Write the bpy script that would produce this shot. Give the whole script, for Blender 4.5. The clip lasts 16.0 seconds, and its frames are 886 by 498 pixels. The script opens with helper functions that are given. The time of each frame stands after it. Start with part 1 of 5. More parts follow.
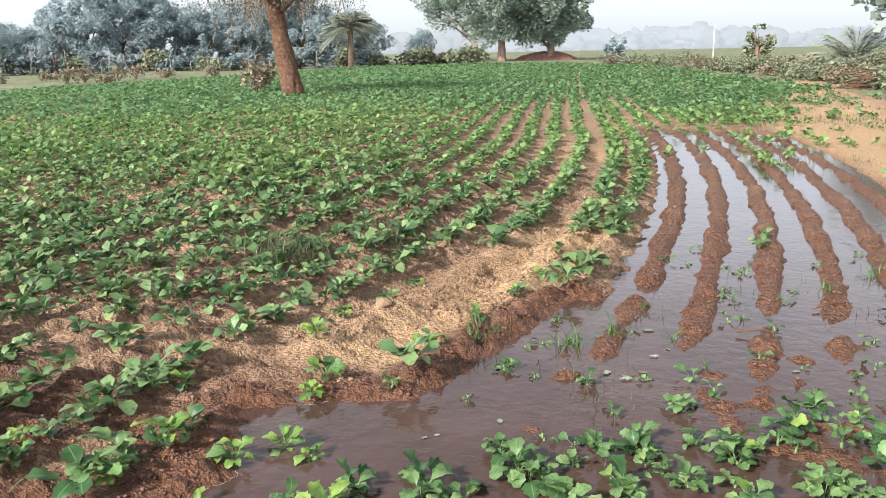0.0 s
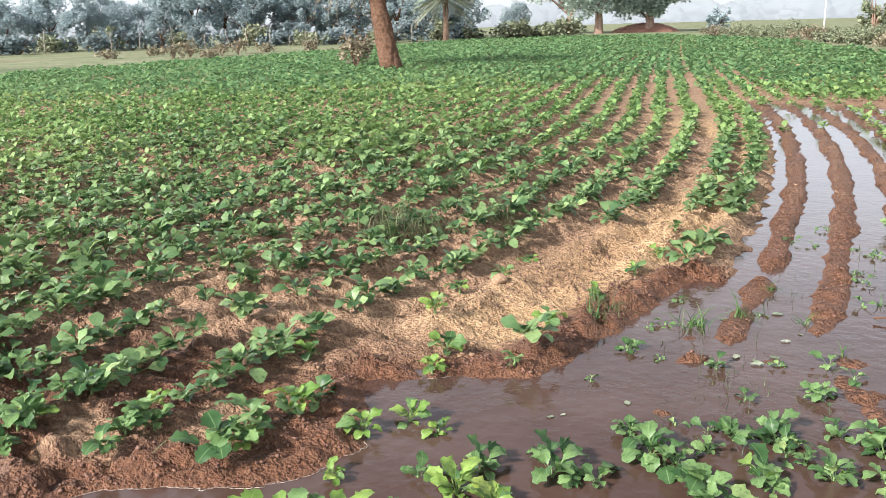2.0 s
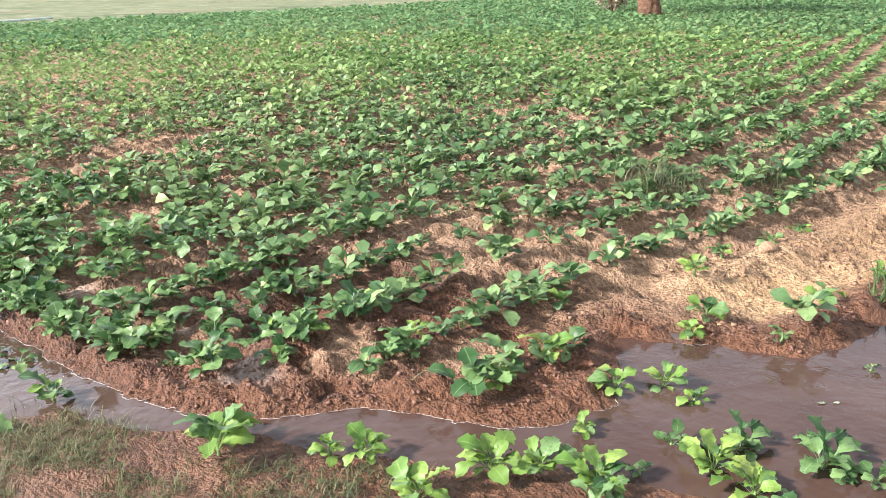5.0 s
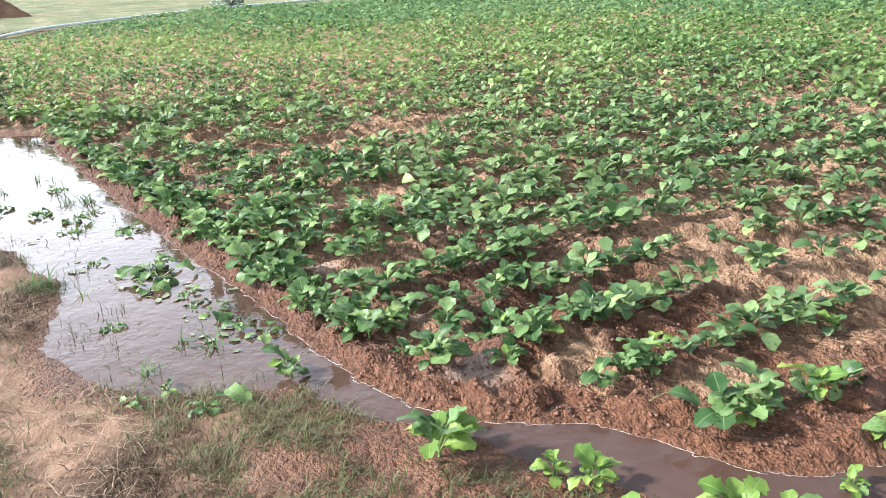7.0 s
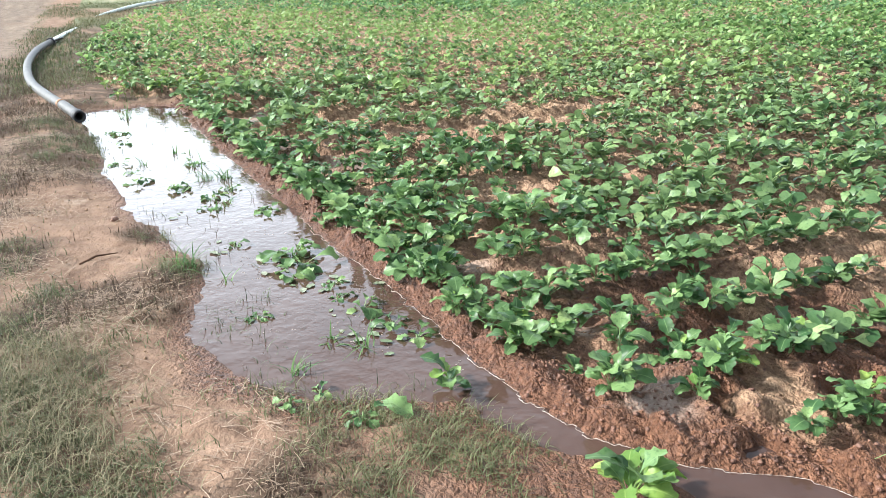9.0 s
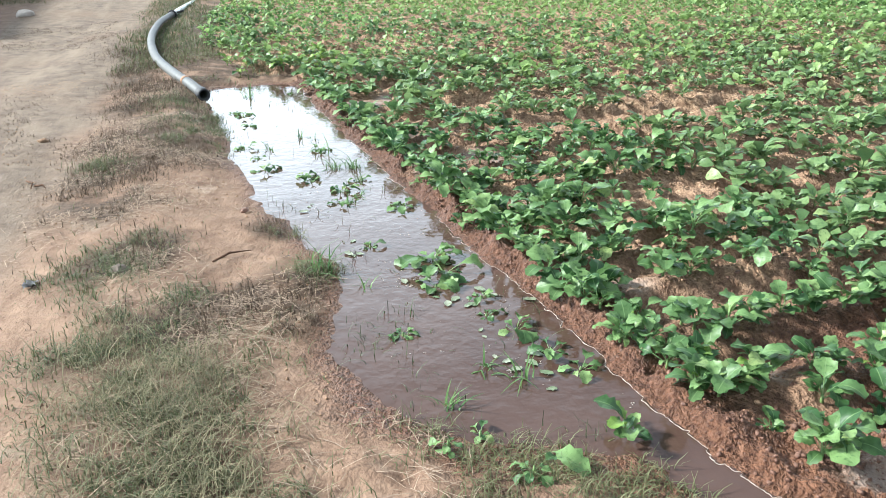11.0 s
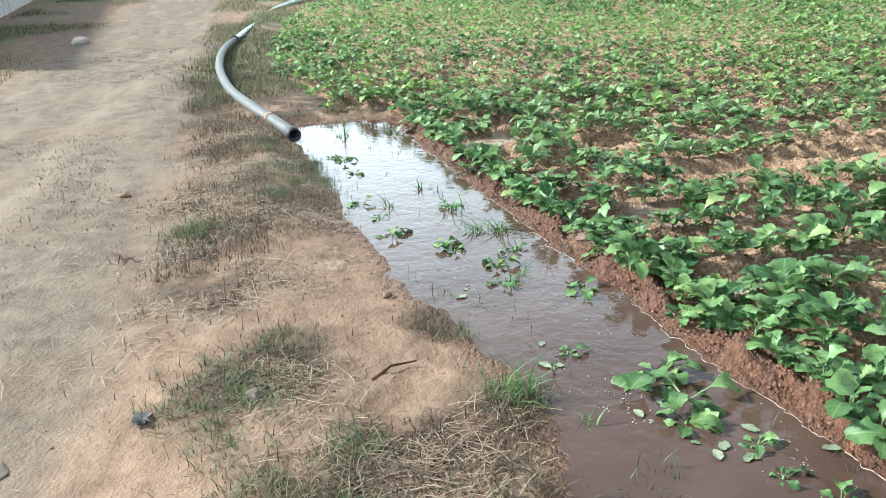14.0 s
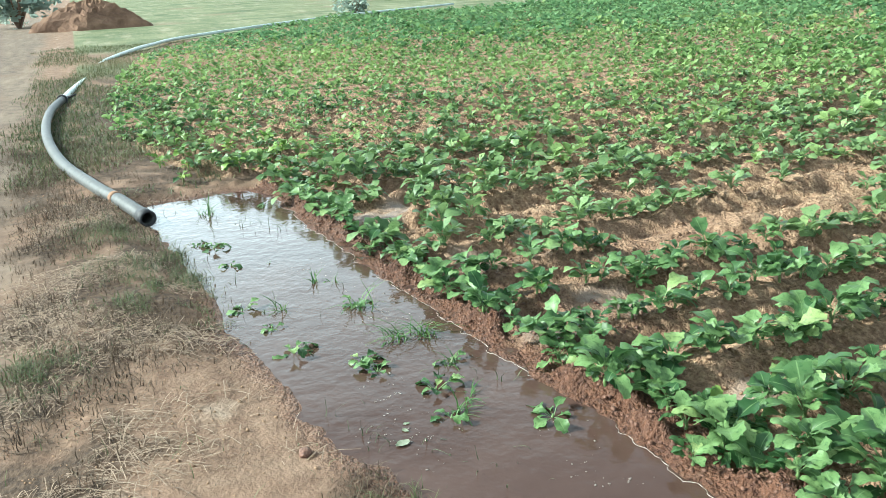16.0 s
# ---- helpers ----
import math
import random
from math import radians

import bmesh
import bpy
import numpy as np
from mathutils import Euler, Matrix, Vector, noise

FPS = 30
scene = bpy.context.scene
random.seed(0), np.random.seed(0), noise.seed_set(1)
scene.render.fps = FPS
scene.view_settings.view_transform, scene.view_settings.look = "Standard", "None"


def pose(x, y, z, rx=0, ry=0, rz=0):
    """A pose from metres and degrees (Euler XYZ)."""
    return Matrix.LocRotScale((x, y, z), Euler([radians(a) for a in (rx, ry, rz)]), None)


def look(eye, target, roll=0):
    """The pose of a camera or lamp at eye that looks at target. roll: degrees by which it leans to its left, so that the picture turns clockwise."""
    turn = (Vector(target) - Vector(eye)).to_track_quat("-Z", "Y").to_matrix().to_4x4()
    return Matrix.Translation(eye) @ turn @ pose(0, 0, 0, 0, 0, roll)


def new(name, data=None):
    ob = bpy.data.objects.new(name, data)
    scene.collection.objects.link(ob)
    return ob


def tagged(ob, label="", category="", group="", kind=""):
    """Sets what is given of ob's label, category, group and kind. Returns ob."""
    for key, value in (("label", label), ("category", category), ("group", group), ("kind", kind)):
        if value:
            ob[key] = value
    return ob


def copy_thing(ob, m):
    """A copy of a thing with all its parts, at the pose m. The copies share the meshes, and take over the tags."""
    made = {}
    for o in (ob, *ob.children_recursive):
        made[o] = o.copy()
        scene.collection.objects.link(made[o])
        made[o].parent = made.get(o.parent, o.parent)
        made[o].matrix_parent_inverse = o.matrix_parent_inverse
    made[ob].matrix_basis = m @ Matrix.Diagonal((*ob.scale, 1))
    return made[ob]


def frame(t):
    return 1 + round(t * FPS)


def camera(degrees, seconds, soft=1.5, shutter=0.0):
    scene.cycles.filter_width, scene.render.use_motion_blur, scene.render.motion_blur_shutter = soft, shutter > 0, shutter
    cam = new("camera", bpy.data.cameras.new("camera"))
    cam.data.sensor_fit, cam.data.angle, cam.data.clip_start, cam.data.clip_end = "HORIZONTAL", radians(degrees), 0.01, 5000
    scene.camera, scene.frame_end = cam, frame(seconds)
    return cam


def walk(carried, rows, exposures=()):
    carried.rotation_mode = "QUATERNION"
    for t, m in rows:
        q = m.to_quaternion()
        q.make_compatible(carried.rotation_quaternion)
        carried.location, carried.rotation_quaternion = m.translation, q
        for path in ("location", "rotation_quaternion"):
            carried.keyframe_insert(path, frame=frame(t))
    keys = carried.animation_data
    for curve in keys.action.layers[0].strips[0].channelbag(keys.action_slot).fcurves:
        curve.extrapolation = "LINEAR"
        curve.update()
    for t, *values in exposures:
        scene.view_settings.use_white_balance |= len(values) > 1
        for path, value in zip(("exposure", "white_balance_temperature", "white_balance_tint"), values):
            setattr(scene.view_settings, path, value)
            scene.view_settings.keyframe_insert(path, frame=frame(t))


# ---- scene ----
cam = camera(55.9, 16.0, soft=0.7)
EXPOSURE = 1.04
PATH = [
    (0, (1.236, 0.351, 1.624), (0.505, 2.154, 1.16), -1.1),
    (0.5, (1.197, 0.351, 1.619), (0.408, 2.126, 1.142), -1.1),
    (1, (1.161, 0.346, 1.617), (0.329, 2.097, 1.127), -1.2),
    (1.5, (1.105, 0.331, 1.619), (0.234, 2.061, 1.117), -1.5),
    (2, (1.059, 0.324, 1.621), (0.139, 2.023, 1.103), -1.6),
    (2.5, (1.03, 0.32, 1.621), (0.083, 2.0, 1.09), -1.6),
    (3, (1.008, 0.311, 1.623), (0.015, 1.957, 1.069), -1.2),
    (3.2, (0.995, 0.308, 1.623), (-0.026, 1.934, 1.063), -1.1),
    (5.3, (0.888, 0.292, 1.602), (-0.513, 1.569, 0.964), -1.1),
    (5.5, (0.872, 0.306, 1.597), (-0.568, 1.534, 0.951), -1.3),
    (6, (0.819, 0.375, 1.604), (-0.725, 1.465, 0.951), -1.6),
    (6.5, (0.774, 0.443, 1.611), (-0.851, 1.405, 0.954), -2.1),
    (7, (0.71, 0.437, 1.61), (-0.962, 1.318, 0.955), -2.1),
    (7.5, (0.546, 0.395, 1.613), (-1.15, 1.233, 0.963), -2.2),
    (8, (0.393, 0.335, 1.609), (-1.326, 1.129, 0.963), -1.7),
    (8.5, (0.324, 0.298, 1.606), (-1.414, 1.042, 0.952), -1.2),
    (9, (0.267, 0.289, 1.597), (-1.488, 0.957, 0.908), -0.8),
    (9.2, (0.215, 0.299, 1.591), (-1.541, 0.934, 0.875), -1.0),
    (11.3, (-0.336, 0.077, 1.644), (-2.145, 0.511, 0.909), -1.0),
    (11.5, (-0.419, 0.027, 1.639), (-2.233, 0.453, 0.914), -1.1),
    (12, (-0.559, -0.056, 1.628), (-2.397, 0.31, 0.928), -0.6),
    (12.5, (-0.821, -0.099, 1.613), (-2.671, 0.193, 0.911), -0.9),
    (13, (-1.035, -0.142, 1.62), (-2.89, 0.125, 0.919), -1.2),
    (13.5, (-1.272, -0.232, 1.621), (-3.119, 0.078, 0.919), -1.6),
    (14, (-1.486, -0.337, 1.616), (-3.318, 0.041, 0.908), -1.9),
    (14.5, (-1.682, -0.373, 1.596), (-3.508, 0.024, 0.883), -1.6),
    (15, (-1.996, -0.335, 1.606), (-3.81, 0.111, 0.894), -1.7),
    (15.5, (-2.198, -0.323, 1.624), (-3.986, 0.264, 0.948), -2.6),
    (16, (-2.499, -0.371, 1.645), (-4.252, 0.347, 1.005), -2.9),
]
walk(cam, [(t, look(eye, aim, roll)) for t, eye, aim, roll in PATH], [(0, EXPOSURE + 0.05, 6300, 13), (3, EXPOSURE + 0.32, 6350, 13), (5.5, EXPOSURE + 0.5, 6250, 14), (9, EXPOSURE + 0.5, 6050, 8), (11.5, EXPOSURE + 0.42, 5850, 3), (13.5, EXPOSURE + 0.4, 5780, 0), (16, EXPOSURE + 0.34, 5800, -7)])

# ---- light ----
SUN_DIR = Vector((-0.34, -0.80, 0.56)).normalized()
world = bpy.data.worlds.new("sky")
scene.world = world
world.use_nodes = True
wn = world.node_tree
sky = wn.nodes.new("ShaderNodeTexSky")
sky.sky_type = "NISHITA"
sky.sun_disc = False
sky.sun_elevation = math.asin(SUN_DIR.z)
sky.sun_rotation = math.atan2(SUN_DIR.x, SUN_DIR.y)
sky.air_density, sky.dust_density, sky.ozone_density = 1.0, 1.2, 1.0
# morning haze whitens the whole sky
veil = wn.nodes.new("ShaderNodeMix")
veil.data_type = "RGBA"
veil.inputs[0].default_value = 0.85
# the haze is brightest low in the sky and towards the sun
way = wn.nodes.new("ShaderNodeTexCoord").outputs["Generated"]
split = wn.nodes.new("ShaderNodeSeparateXYZ")
wn.links.new(way, split.inputs[0])
low = wn.nodes.new("ShaderNodeMapRange")
low.inputs[1].default_value, low.inputs[2].default_value = 0.2, 0.55
low.inputs[3].default_value, low.inputs[4].default_value = 1.0, 0.17
wn.links.new(split.outputs["Z"], low.inputs[0])
# thicker and greyer at the very horizon
rise = wn.nodes.new("ShaderNodeMapRange")
rise.inputs[1].default_value, rise.inputs[2].default_value = 0.02, 0.2
rise.inputs[3].default_value, rise.inputs[4].default_value = 1.0, 1.7
wn.links.new(split.outputs["Z"], rise.inputs[0])
layer = wn.nodes.new("ShaderNodeMath")
layer.operation = "MULTIPLY"
wn.links.new(low.outputs[0], layer.inputs[0])
wn.links.new(rise.outputs[0], layer.inputs[1])
dot = wn.nodes.new("ShaderNodeVectorMath")
dot.operation = "DOT_PRODUCT"
wn.links.new(way, dot.inputs[0])
dot.inputs[1].default_value = SUN_DIR
glow = wn.nodes.new("ShaderNodeMapRange")
glow.inputs[1].default_value, glow.inputs[2].default_value = -0.3, 1.0
glow.inputs[3].default_value, glow.inputs[4].default_value = 1.1, 4.2
wn.links.new(dot.outputs["Value"], glow.inputs[0])
both = wn.nodes.new("ShaderNodeMath")
both.operation = "MULTIPLY"
wn.links.new(layer.outputs[0], both.inputs[0])
wn.links.new(glow.outputs[0], both.inputs[1])
haze = wn.nodes.new("ShaderNodeVectorMath")
haze.operation = "SCALE"
haze.inputs[0].default_value = (3.75, 4.0, 4.2)
wn.links.new(both.outputs[0], haze.inputs["Scale"])
wn.links.new(haze.outputs[0], veil.inputs[7])
wn.links.new(sky.outputs[0], veil.inputs[6])
wn.links.new(veil.outputs[2], wn.nodes["Background"].inputs[0])
wn.nodes["Background"].inputs[1].default_value = 0.098
sun = new("sun", bpy.data.lights.new("sun", "SUN"))
sun.data.energy, sun.data.angle, sun.data.color = 4.5, radians(6.5), (1.0, 0.94, 0.85)
sun.matrix_world = look(SUN_DIR * 50, (0, 0, 0))

# ---- noise and shape helpers ----
rng = np.random.default_rng(7)


def lattice(i, j, seed):
    n = (i * 374761393 + j * 668265263 + seed * 974711) & 0xFFFFFFFF
    n = ((n ^ (n >> 13)) * 1274126177) & 0xFFFFFFFF
    return ((n ^ (n >> 16)) & 0xFFFF) / 65535.0


def vnoise(x, y, scale, seed=0):
    """Smooth value noise from 0 to 1 with cells of the given size."""
    x, y = np.asarray(x, float) / scale, np.asarray(y, float) / scale
    i, j = np.floor(x).astype(np.int64), np.floor(y).astype(np.int64)
    u, v = x - i, y - j
    u, v = u * u * (3 - 2 * u), v * v * (3 - 2 * v)
    a, b = lattice(i, j, seed), lattice(i + 1, j, seed)
    c, d = lattice(i, j + 1, seed), lattice(i + 1, j + 1, seed)
    return (a * (1 - u) + b * u) * (1 - v) + (c * (1 - u) + d * u) * v


def step(a, b, v):
    s = np.clip((np.asarray(v, float) - a) / (np.asarray(b) - a), 0, 1)
    return s * s * (3 - 2 * s)


def line_dist(x, y, pts):
    """Distance to an open line of points, and the number of the nearest piece."""
    best, idx = np.full(np.shape(x), 1e9), np.zeros(np.shape(x), int)
    for n in range(len(pts) - 1):
        (ax, ay), (bx, by) = pts[n], pts[n + 1]
        dx, dy = bx - ax, by - ay
        s = np.clip(((x - ax) * dx + (y - ay) * dy) / (dx * dx + dy * dy), 0, 1)
        d = np.hypot(x - ax - s * dx, y - ay - s * dy)
        idx = np.where(d < best, n, idx)
        best = np.minimum(best, d)
    return best, idx


def inside(x, y, pts):
    r = np.zeros(np.shape(x), bool)
    for n in range(len(pts)):
        (ax, ay), (bx, by) = pts[n - 1], pts[n]
        if ay != by:
            r ^= ((ay > y) != (by > y)) & (x < (bx - ax) * (y - ay) / (by - ay) + ax)
    return r


# ---- plan of the field ----
FIELD_BANK = [(-9.34, 0.72), (-9.04, 0.85), (-8.26, 0.89), (-7.47, 0.95), (-6.61, 1.02), (-6.02, 1.1), (-5.47, 1.16), (-4.86, 1.26),
              (-4.28, 1.29), (-3.82, 1.37), (-3.4, 1.43), (-2.61, 1.5), (-2.23, 1.57), (-1.9, 1.68), (-1.62, 1.89), (-1.42, 2.2),
              (-1.14, 2.34), (-0.93, 2.42), (-0.77, 2.58), (-0.72, 2.88), (-1.06, 3.42), (-0.72, 3.65), (-0.31, 3.78), (-0.2, 4.4),
              (-0.08, 5.2), (0.06, 5.7)]
PATH_BANK = [(3.4, 5.6), (3.4, 3.7), (1.9, 3.3), (1.0, 2.95), (0.45, 2.75), (0.05, 2.6), (-0.3, 2.5), (-0.63, 2.34), (-0.89, 2.07), (-1.28, 1.87),
             (-1.61, 1.74), (-1.88, 1.5), (-2.09, 1.37), (-2.3, 1.3), (-2.45, 1.1), (-2.5, 0.8), (-2.85, 0.53), (-3.29, 0.42), (-3.83, 0.54), (-4.17, 0.6), (-4.47, 0.46),
             (-4.93, 0.38), (-5.26, 0.24), (-5.81, 0.2), (-6.5, 0.1), (-7.16, 0.06), (-7.8, 0.0), (-8.56, -0.11), (-8.75, -0.1), (-9.29, -0.09),
             (-9.32, 0.3), (-9.34, 0.72)]
POOL = FIELD_BANK + PATH_BANK
FIELD = [(-9.6, 0.9), (-9.8, 0.45), (-12.5, -0.25), (-16.0, -0.1), (-23.0, 0.8), (-28.0, 3.4), (-33.3, 8.0), (-33.2, 20.0), (-33.6, 42.0), (-35.6, 57.0),
         (-38.0, 88.0), (-20.0, 86.0), (-5.0, 59.0), (-0.5, 43.0), (4.0, 28.0), (5.2, 18.0), (4.6, 9.0), (3.6, 4.6), (0.0, 2.6), (-2.0, 1.4), (-9.0, 0.6)]
DRY_PATCH = [(-6.98, -0.58, 0.5), (-6.5, -0.35, 0.35), (-6.1, -0.7, 0.4), (-5.55, -0.75, 0.35), (-5.3, -0.58, 0.28), (-7.7, -0.38, 0.4), (-8.4, -0.6, 0.5),
             (-9.3, -0.75, 0.5), (-10.6, -0.8, 0.6), (-12.0, -1.0, 0.8), (-4.65, -0.3, 0.22), (-4.45, -0.38, 0.22), (-3.85, 0.22, 0.32), (-4.86, 0.32, 0.2), (-3.55, 0.32, 0.2),
             (-3.6, -0.1, 0.22), (-2.0, 0.65, 0.3), (-1.4, 0.8, 0.4)]
GREEN_PATCH = [(-8.5, -0.28, 0.3), (-7.28, -0.1, 0.3), (-7.8, -0.15, 0.3), (-6.95, -0.22, 0.22), (-6.3, -0.8, 0.2), (-4.3, -0.6, 0.2), (-4.5, -0.5, 0.18), (-3.6, -0.38, 0.2),
               (-3.4, -0.52, 0.24), (-3.2, -0.22, 0.32), (-2.9, -0.18, 0.33), (-2.5, -0.12, 0.3), (-2.2, 0.02, 0.25), (-4.14, 0.5, 0.13), (-3.88, -0.15, 0.13), (-2.52, 0.8, 0.2),
               (-2.2, 0.97, 0.24), (-1.95, 1.15, 0.24), (-1.85, 0.92, 0.2), (-1.9, 1.33, 0.14), (-2.1, 1.2, 0.2), (-1.55, 1.3, 0.22), (-1.25, 1.55, 0.16), (-1.6, 1.0, 0.2), (-0.95, 1.75, 0.15), (-6.7, 0.05, 0.14), (-4.75, 0.38, 0.1)]
BARE_PATCH = [(-5.6, -0.05, 0.3), (-5.1, 0.0, 0.26), (-5.2, -0.4, 0.16), (-4.25, -0.04, 0.2), (-4.1, -0.45, 0.12), (-3.3, 0.13, 0.17), (-2.8, 0.38, 0.22), (-2.3, 0.45, 0.25), (-4.63, -0.05, 0.18)]
# silt that has settled smooth in hollows of the field
SILT_PATCH = [(-1.95, 1.98, 0.16), (-3.48, 1.82, 0.15), (-9.7, 1.24, 0.3), (-8.02, 1.53, 0.22), (-7.85, 1.32, 0.2), (-6.72, 1.56, 0.18), (-5.62, 1.42, 0.15), (-5.76, 1.85, 0.2), (-4.76, 1.85, 0.16), (-2.6, 2.0, 0.1)]


def patches(x, y, rows):
    d = np.zeros(len(x))
    for px, py, r in rows:
        d = np.maximum(d, np.exp(-((x - px) ** 2 + (y - py) ** 2) / (r * r)))
    return d


WATER = -0.035
# rows stand closer in the flooded part than in the planted one
ROW_AT = np.array([-60.23, -0.3, 0.01, 10.26])
ROW_NO = np.array([-129.5106, -2.0, -1.0, 24.0])


def bend(x0, y):
    """How far a row that stands at x0 swings aside at y."""
    c = 4.6 + 1.4 * step(-1.2, 1.2, x0)
    q = np.clip(y - c, 0, 11.0)
    close = -0.13 * np.clip(6.6 - y, 0, 2.6) * (1 - step(-0.8, 0.1, x0)) * step(-4.5, -2.8, x0)
    return close - 0.0118 * q * q - 0.25 * np.clip(y - c - 11.0, 0, 200) * (1 - 0.0015 * np.clip(y - c - 11.0, 0, 100))


def row_of(x, y):
    """Where the row through a place stands at the near end."""
    x0 = x - bend(x, y)
    for _ in range(5):
        x0 = x - bend(x0, y)
    return x0


def plan(x, y):
    """Height and soil of the ground at many places."""
    x, y = np.asarray(x, float), np.asarray(y, float)
    df, i_f = line_dist(x, y, FIELD_BANK)
    dp, i_p = line_dist(x, y, PATH_BANK)
    wob = 0.05 * (vnoise(x, y, 0.17, 3) - 0.5) + 0.04 * (vnoise(x, y, 0.06, 4) - 0.5)
    sd = np.where(inside(x, y, POOL), -1, 1) * np.minimum(df, dp) + wob
    field_side = df < dp
    x0 = row_of(x, y)
    in_field = step(-0.05, 0.15, np.where(inside(x, y, FIELD), 1, -1) * 1.0)
    # ridge 1 on the row, 0 in the furrow
    wave = 0.5 + 0.5 * np.cos(2 * np.pi * (np.interp(x0, ROW_AT, ROW_NO) + 0.12 * (vnoise(x, y, 0.5, 9) - 0.5)))
    dx = np.maximum(0.035, (np.hypot(x + 3, y - 3) - 9) * 0.04)
    rough = np.clip(0.25 / (dx / 0.04), 0, 1) * 4
    rough = np.clip(rough, 0, 1)
    fine = (vnoise(x, y, 0.07, 1) - 0.5) * 0.05 + (vnoise(x, y, 0.2, 2) - 0.5) * 0.04 + (vnoise(x, y, 0.042, 28) - 0.5) * 0.026
    clod = np.clip(vnoise(x, y, 0.07, 5) * vnoise(x, y, 0.31, 6) * 2.2 - 0.55, 0, 1) * 0.06
    broad = (vnoise(x, y, 2.6, 7) - 0.5) * 0.03
    flood = step(0.15, 0.3, x0) * step(4.0, 4.5, y) * (1 - step(17.0, 19.5, y + 0.3 * x0 + 1.2 * (vnoise(x, y, 0.6, 14) - 0.5))) * (1 - step(2.6, 2.9, x0))
    dry = step(0.0, 0.12, sd)
    z_field = broad + fine * rough + clod * rough + (wave - 0.45) * 0.075 * rough * step(0.2, 0.6, sd)
    # the mud bund along the water on the field's side
    bund = np.exp(-((sd - 0.085) / (0.05 + 0.04 * step(-2.4, -1.6, x))) ** 2) * field_side * (0.3 + 1.1 * vnoise(x, y, 0.22, 11))
    z_field = z_field + bund * (0.024 + 1.7 * fine) * (y < 6)
    ruts = np.exp(-((y + 1.35 + 0.03 * x) / 0.25) ** 2) + np.exp(-((y + 2.75 + 0.05 * x) / 0.3) ** 2)
    on_road = step(0.0, 0.45, -y - 0.75 - 0.012 * (-x) + 0.35 * (vnoise(x, y, 0.8, 12) - 0.5)) * (1 - step(-0.3, 0.3, -y - 3.6 + 0.3 * vnoise(x, y, 1.1, 13)))
    on_road = on_road * step(-60, -50, x) if np.ndim(x) else on_road
    z_path = 0.02 + broad + fine * 0.16 * rough - 0.025 * ruts + 0.02 * np.exp(-((y + 0.35) / 0.35) ** 2)
    past = step(-0.35, 0.5, y + 0.25 * (vnoise(x, y, 0.6, 27) - 0.5))
    z_land = z_path * (1 - past) + past * (z_field * in_field + (1 - in_field) * (broad * 2 + fine * rough * 0.6))
    bank = np.where(field_side, step(-0.02, 0.15, sd), step(0.0, 0.3, sd))
    depth = np.clip(-sd / 0.15, 0, 1)
    z = np.where(sd > 0, WATER + (z_land - WATER) * bank + 0.002, WATER - 0.045 * depth)
    # furrows under water between mud ridges
    ridge = 0.022 + 0.022 * step(5.6, 7.2, y) + (vnoise(x, y, 0.22, 15) - 0.5) * 0.05
    z_flood = WATER - 0.03 + (0.03 + ridge) * step(0.42, 0.85, wave + 0.24 * (vnoise(x, y, 0.2, 16) - 0.5) + (0.3 + 0.75 * (1 - step(5.4, 7.0, y))) * (vnoise(x, y, 0.4, 19) - 0.5) - 0.27 * (1 - step(5.0, 6.8, y))) + fine * 0.75
    z = z * (1 - flood) + z_flood * flood
    isle = step(0.42, 0.66, 0.65 * vnoise(x, y, 0.55, 21) + 0.35 * vnoise(x, y, 0.16, 22)) * step(0.0, 0.4, x) * step(2.5, 2.9, y) * (1 - step(5.0, 5.6, y)) * (sd < 0)
    z = z + isle * (0.06 + fine)
    wet = np.clip(np.maximum(1 - step(np.where(field_side, 0.15, 0.0), np.where(field_side, 0.36, 0.2) + 0.1 * step(-2.6, -1.6, x), sd + np.where(field_side, 0.25, 0.14) * (vnoise(x, y, 0.4, 17) - 0.5)), flood), 0, 1)
    wet = wet * (1 - 0.35 * flood * step(WATER + 0.02, WATER + 0.07, z) * step(6.0, 9.5, y))
    wet = np.maximum(wet, step(-2.6, -1.7, x + 0.6 * (vnoise(x, y, 0.4, 29) - 0.5)) * step(0.5, 1.0, y) * (y < 4.9) * (1 - 0.5 * step(0.2, 0.5, sd) - 0.5 * step(0.7, 1.1, sd)) * (1 - field_side))
    wet = np.maximum(wet, step(0.45, 0.75, vnoise(x, y, 0.9, 18)) * np.exp(-np.clip(sd, 0, 9) / 0.9) * field_side * 0.9)
    wet = np.maximum(wet, np.clip(1.7 * np.exp(-((x + 1.75 + 0.35 * (y - 2.5)) / 1.45) ** 2 - ((y - 2.5) / 0.95) ** 2), 0, 1) * step(0.12, 0.4, vnoise(x, y, 0.35, 26)) * field_side)
    loose = np.exp(-((x + 0.6 - 0.11 * (y - 5.6)) / 0.43) ** 4) * step(3.7, 4.3, y) * (1 - step(7.6, 9.4, y)) * step(0.12, 0.3, sd)
    loose = np.maximum(loose, step(0.5, 0.75, vnoise(x0 * 2.2, y * 0.45, 1.0, 23)) * step(0.45, 0.7, vnoise(x, y, 6.0, 24)) * step(6.5, 9, np.hypot(x + 1, y)) * (1 - wave))
    silt = 0.85 * step(0.2, 0.8, patches(x.ravel(), y.ravel(), SILT_PATCH).reshape(x.shape) * (0.2 + 0.9 * vnoise(x, y, 0.16, 36) + 0.7 * vnoise(x, y, 0.05, 37))) * field_side * (sd > 0.12)
    z = z + silt * (0.005 - z) * 0.75
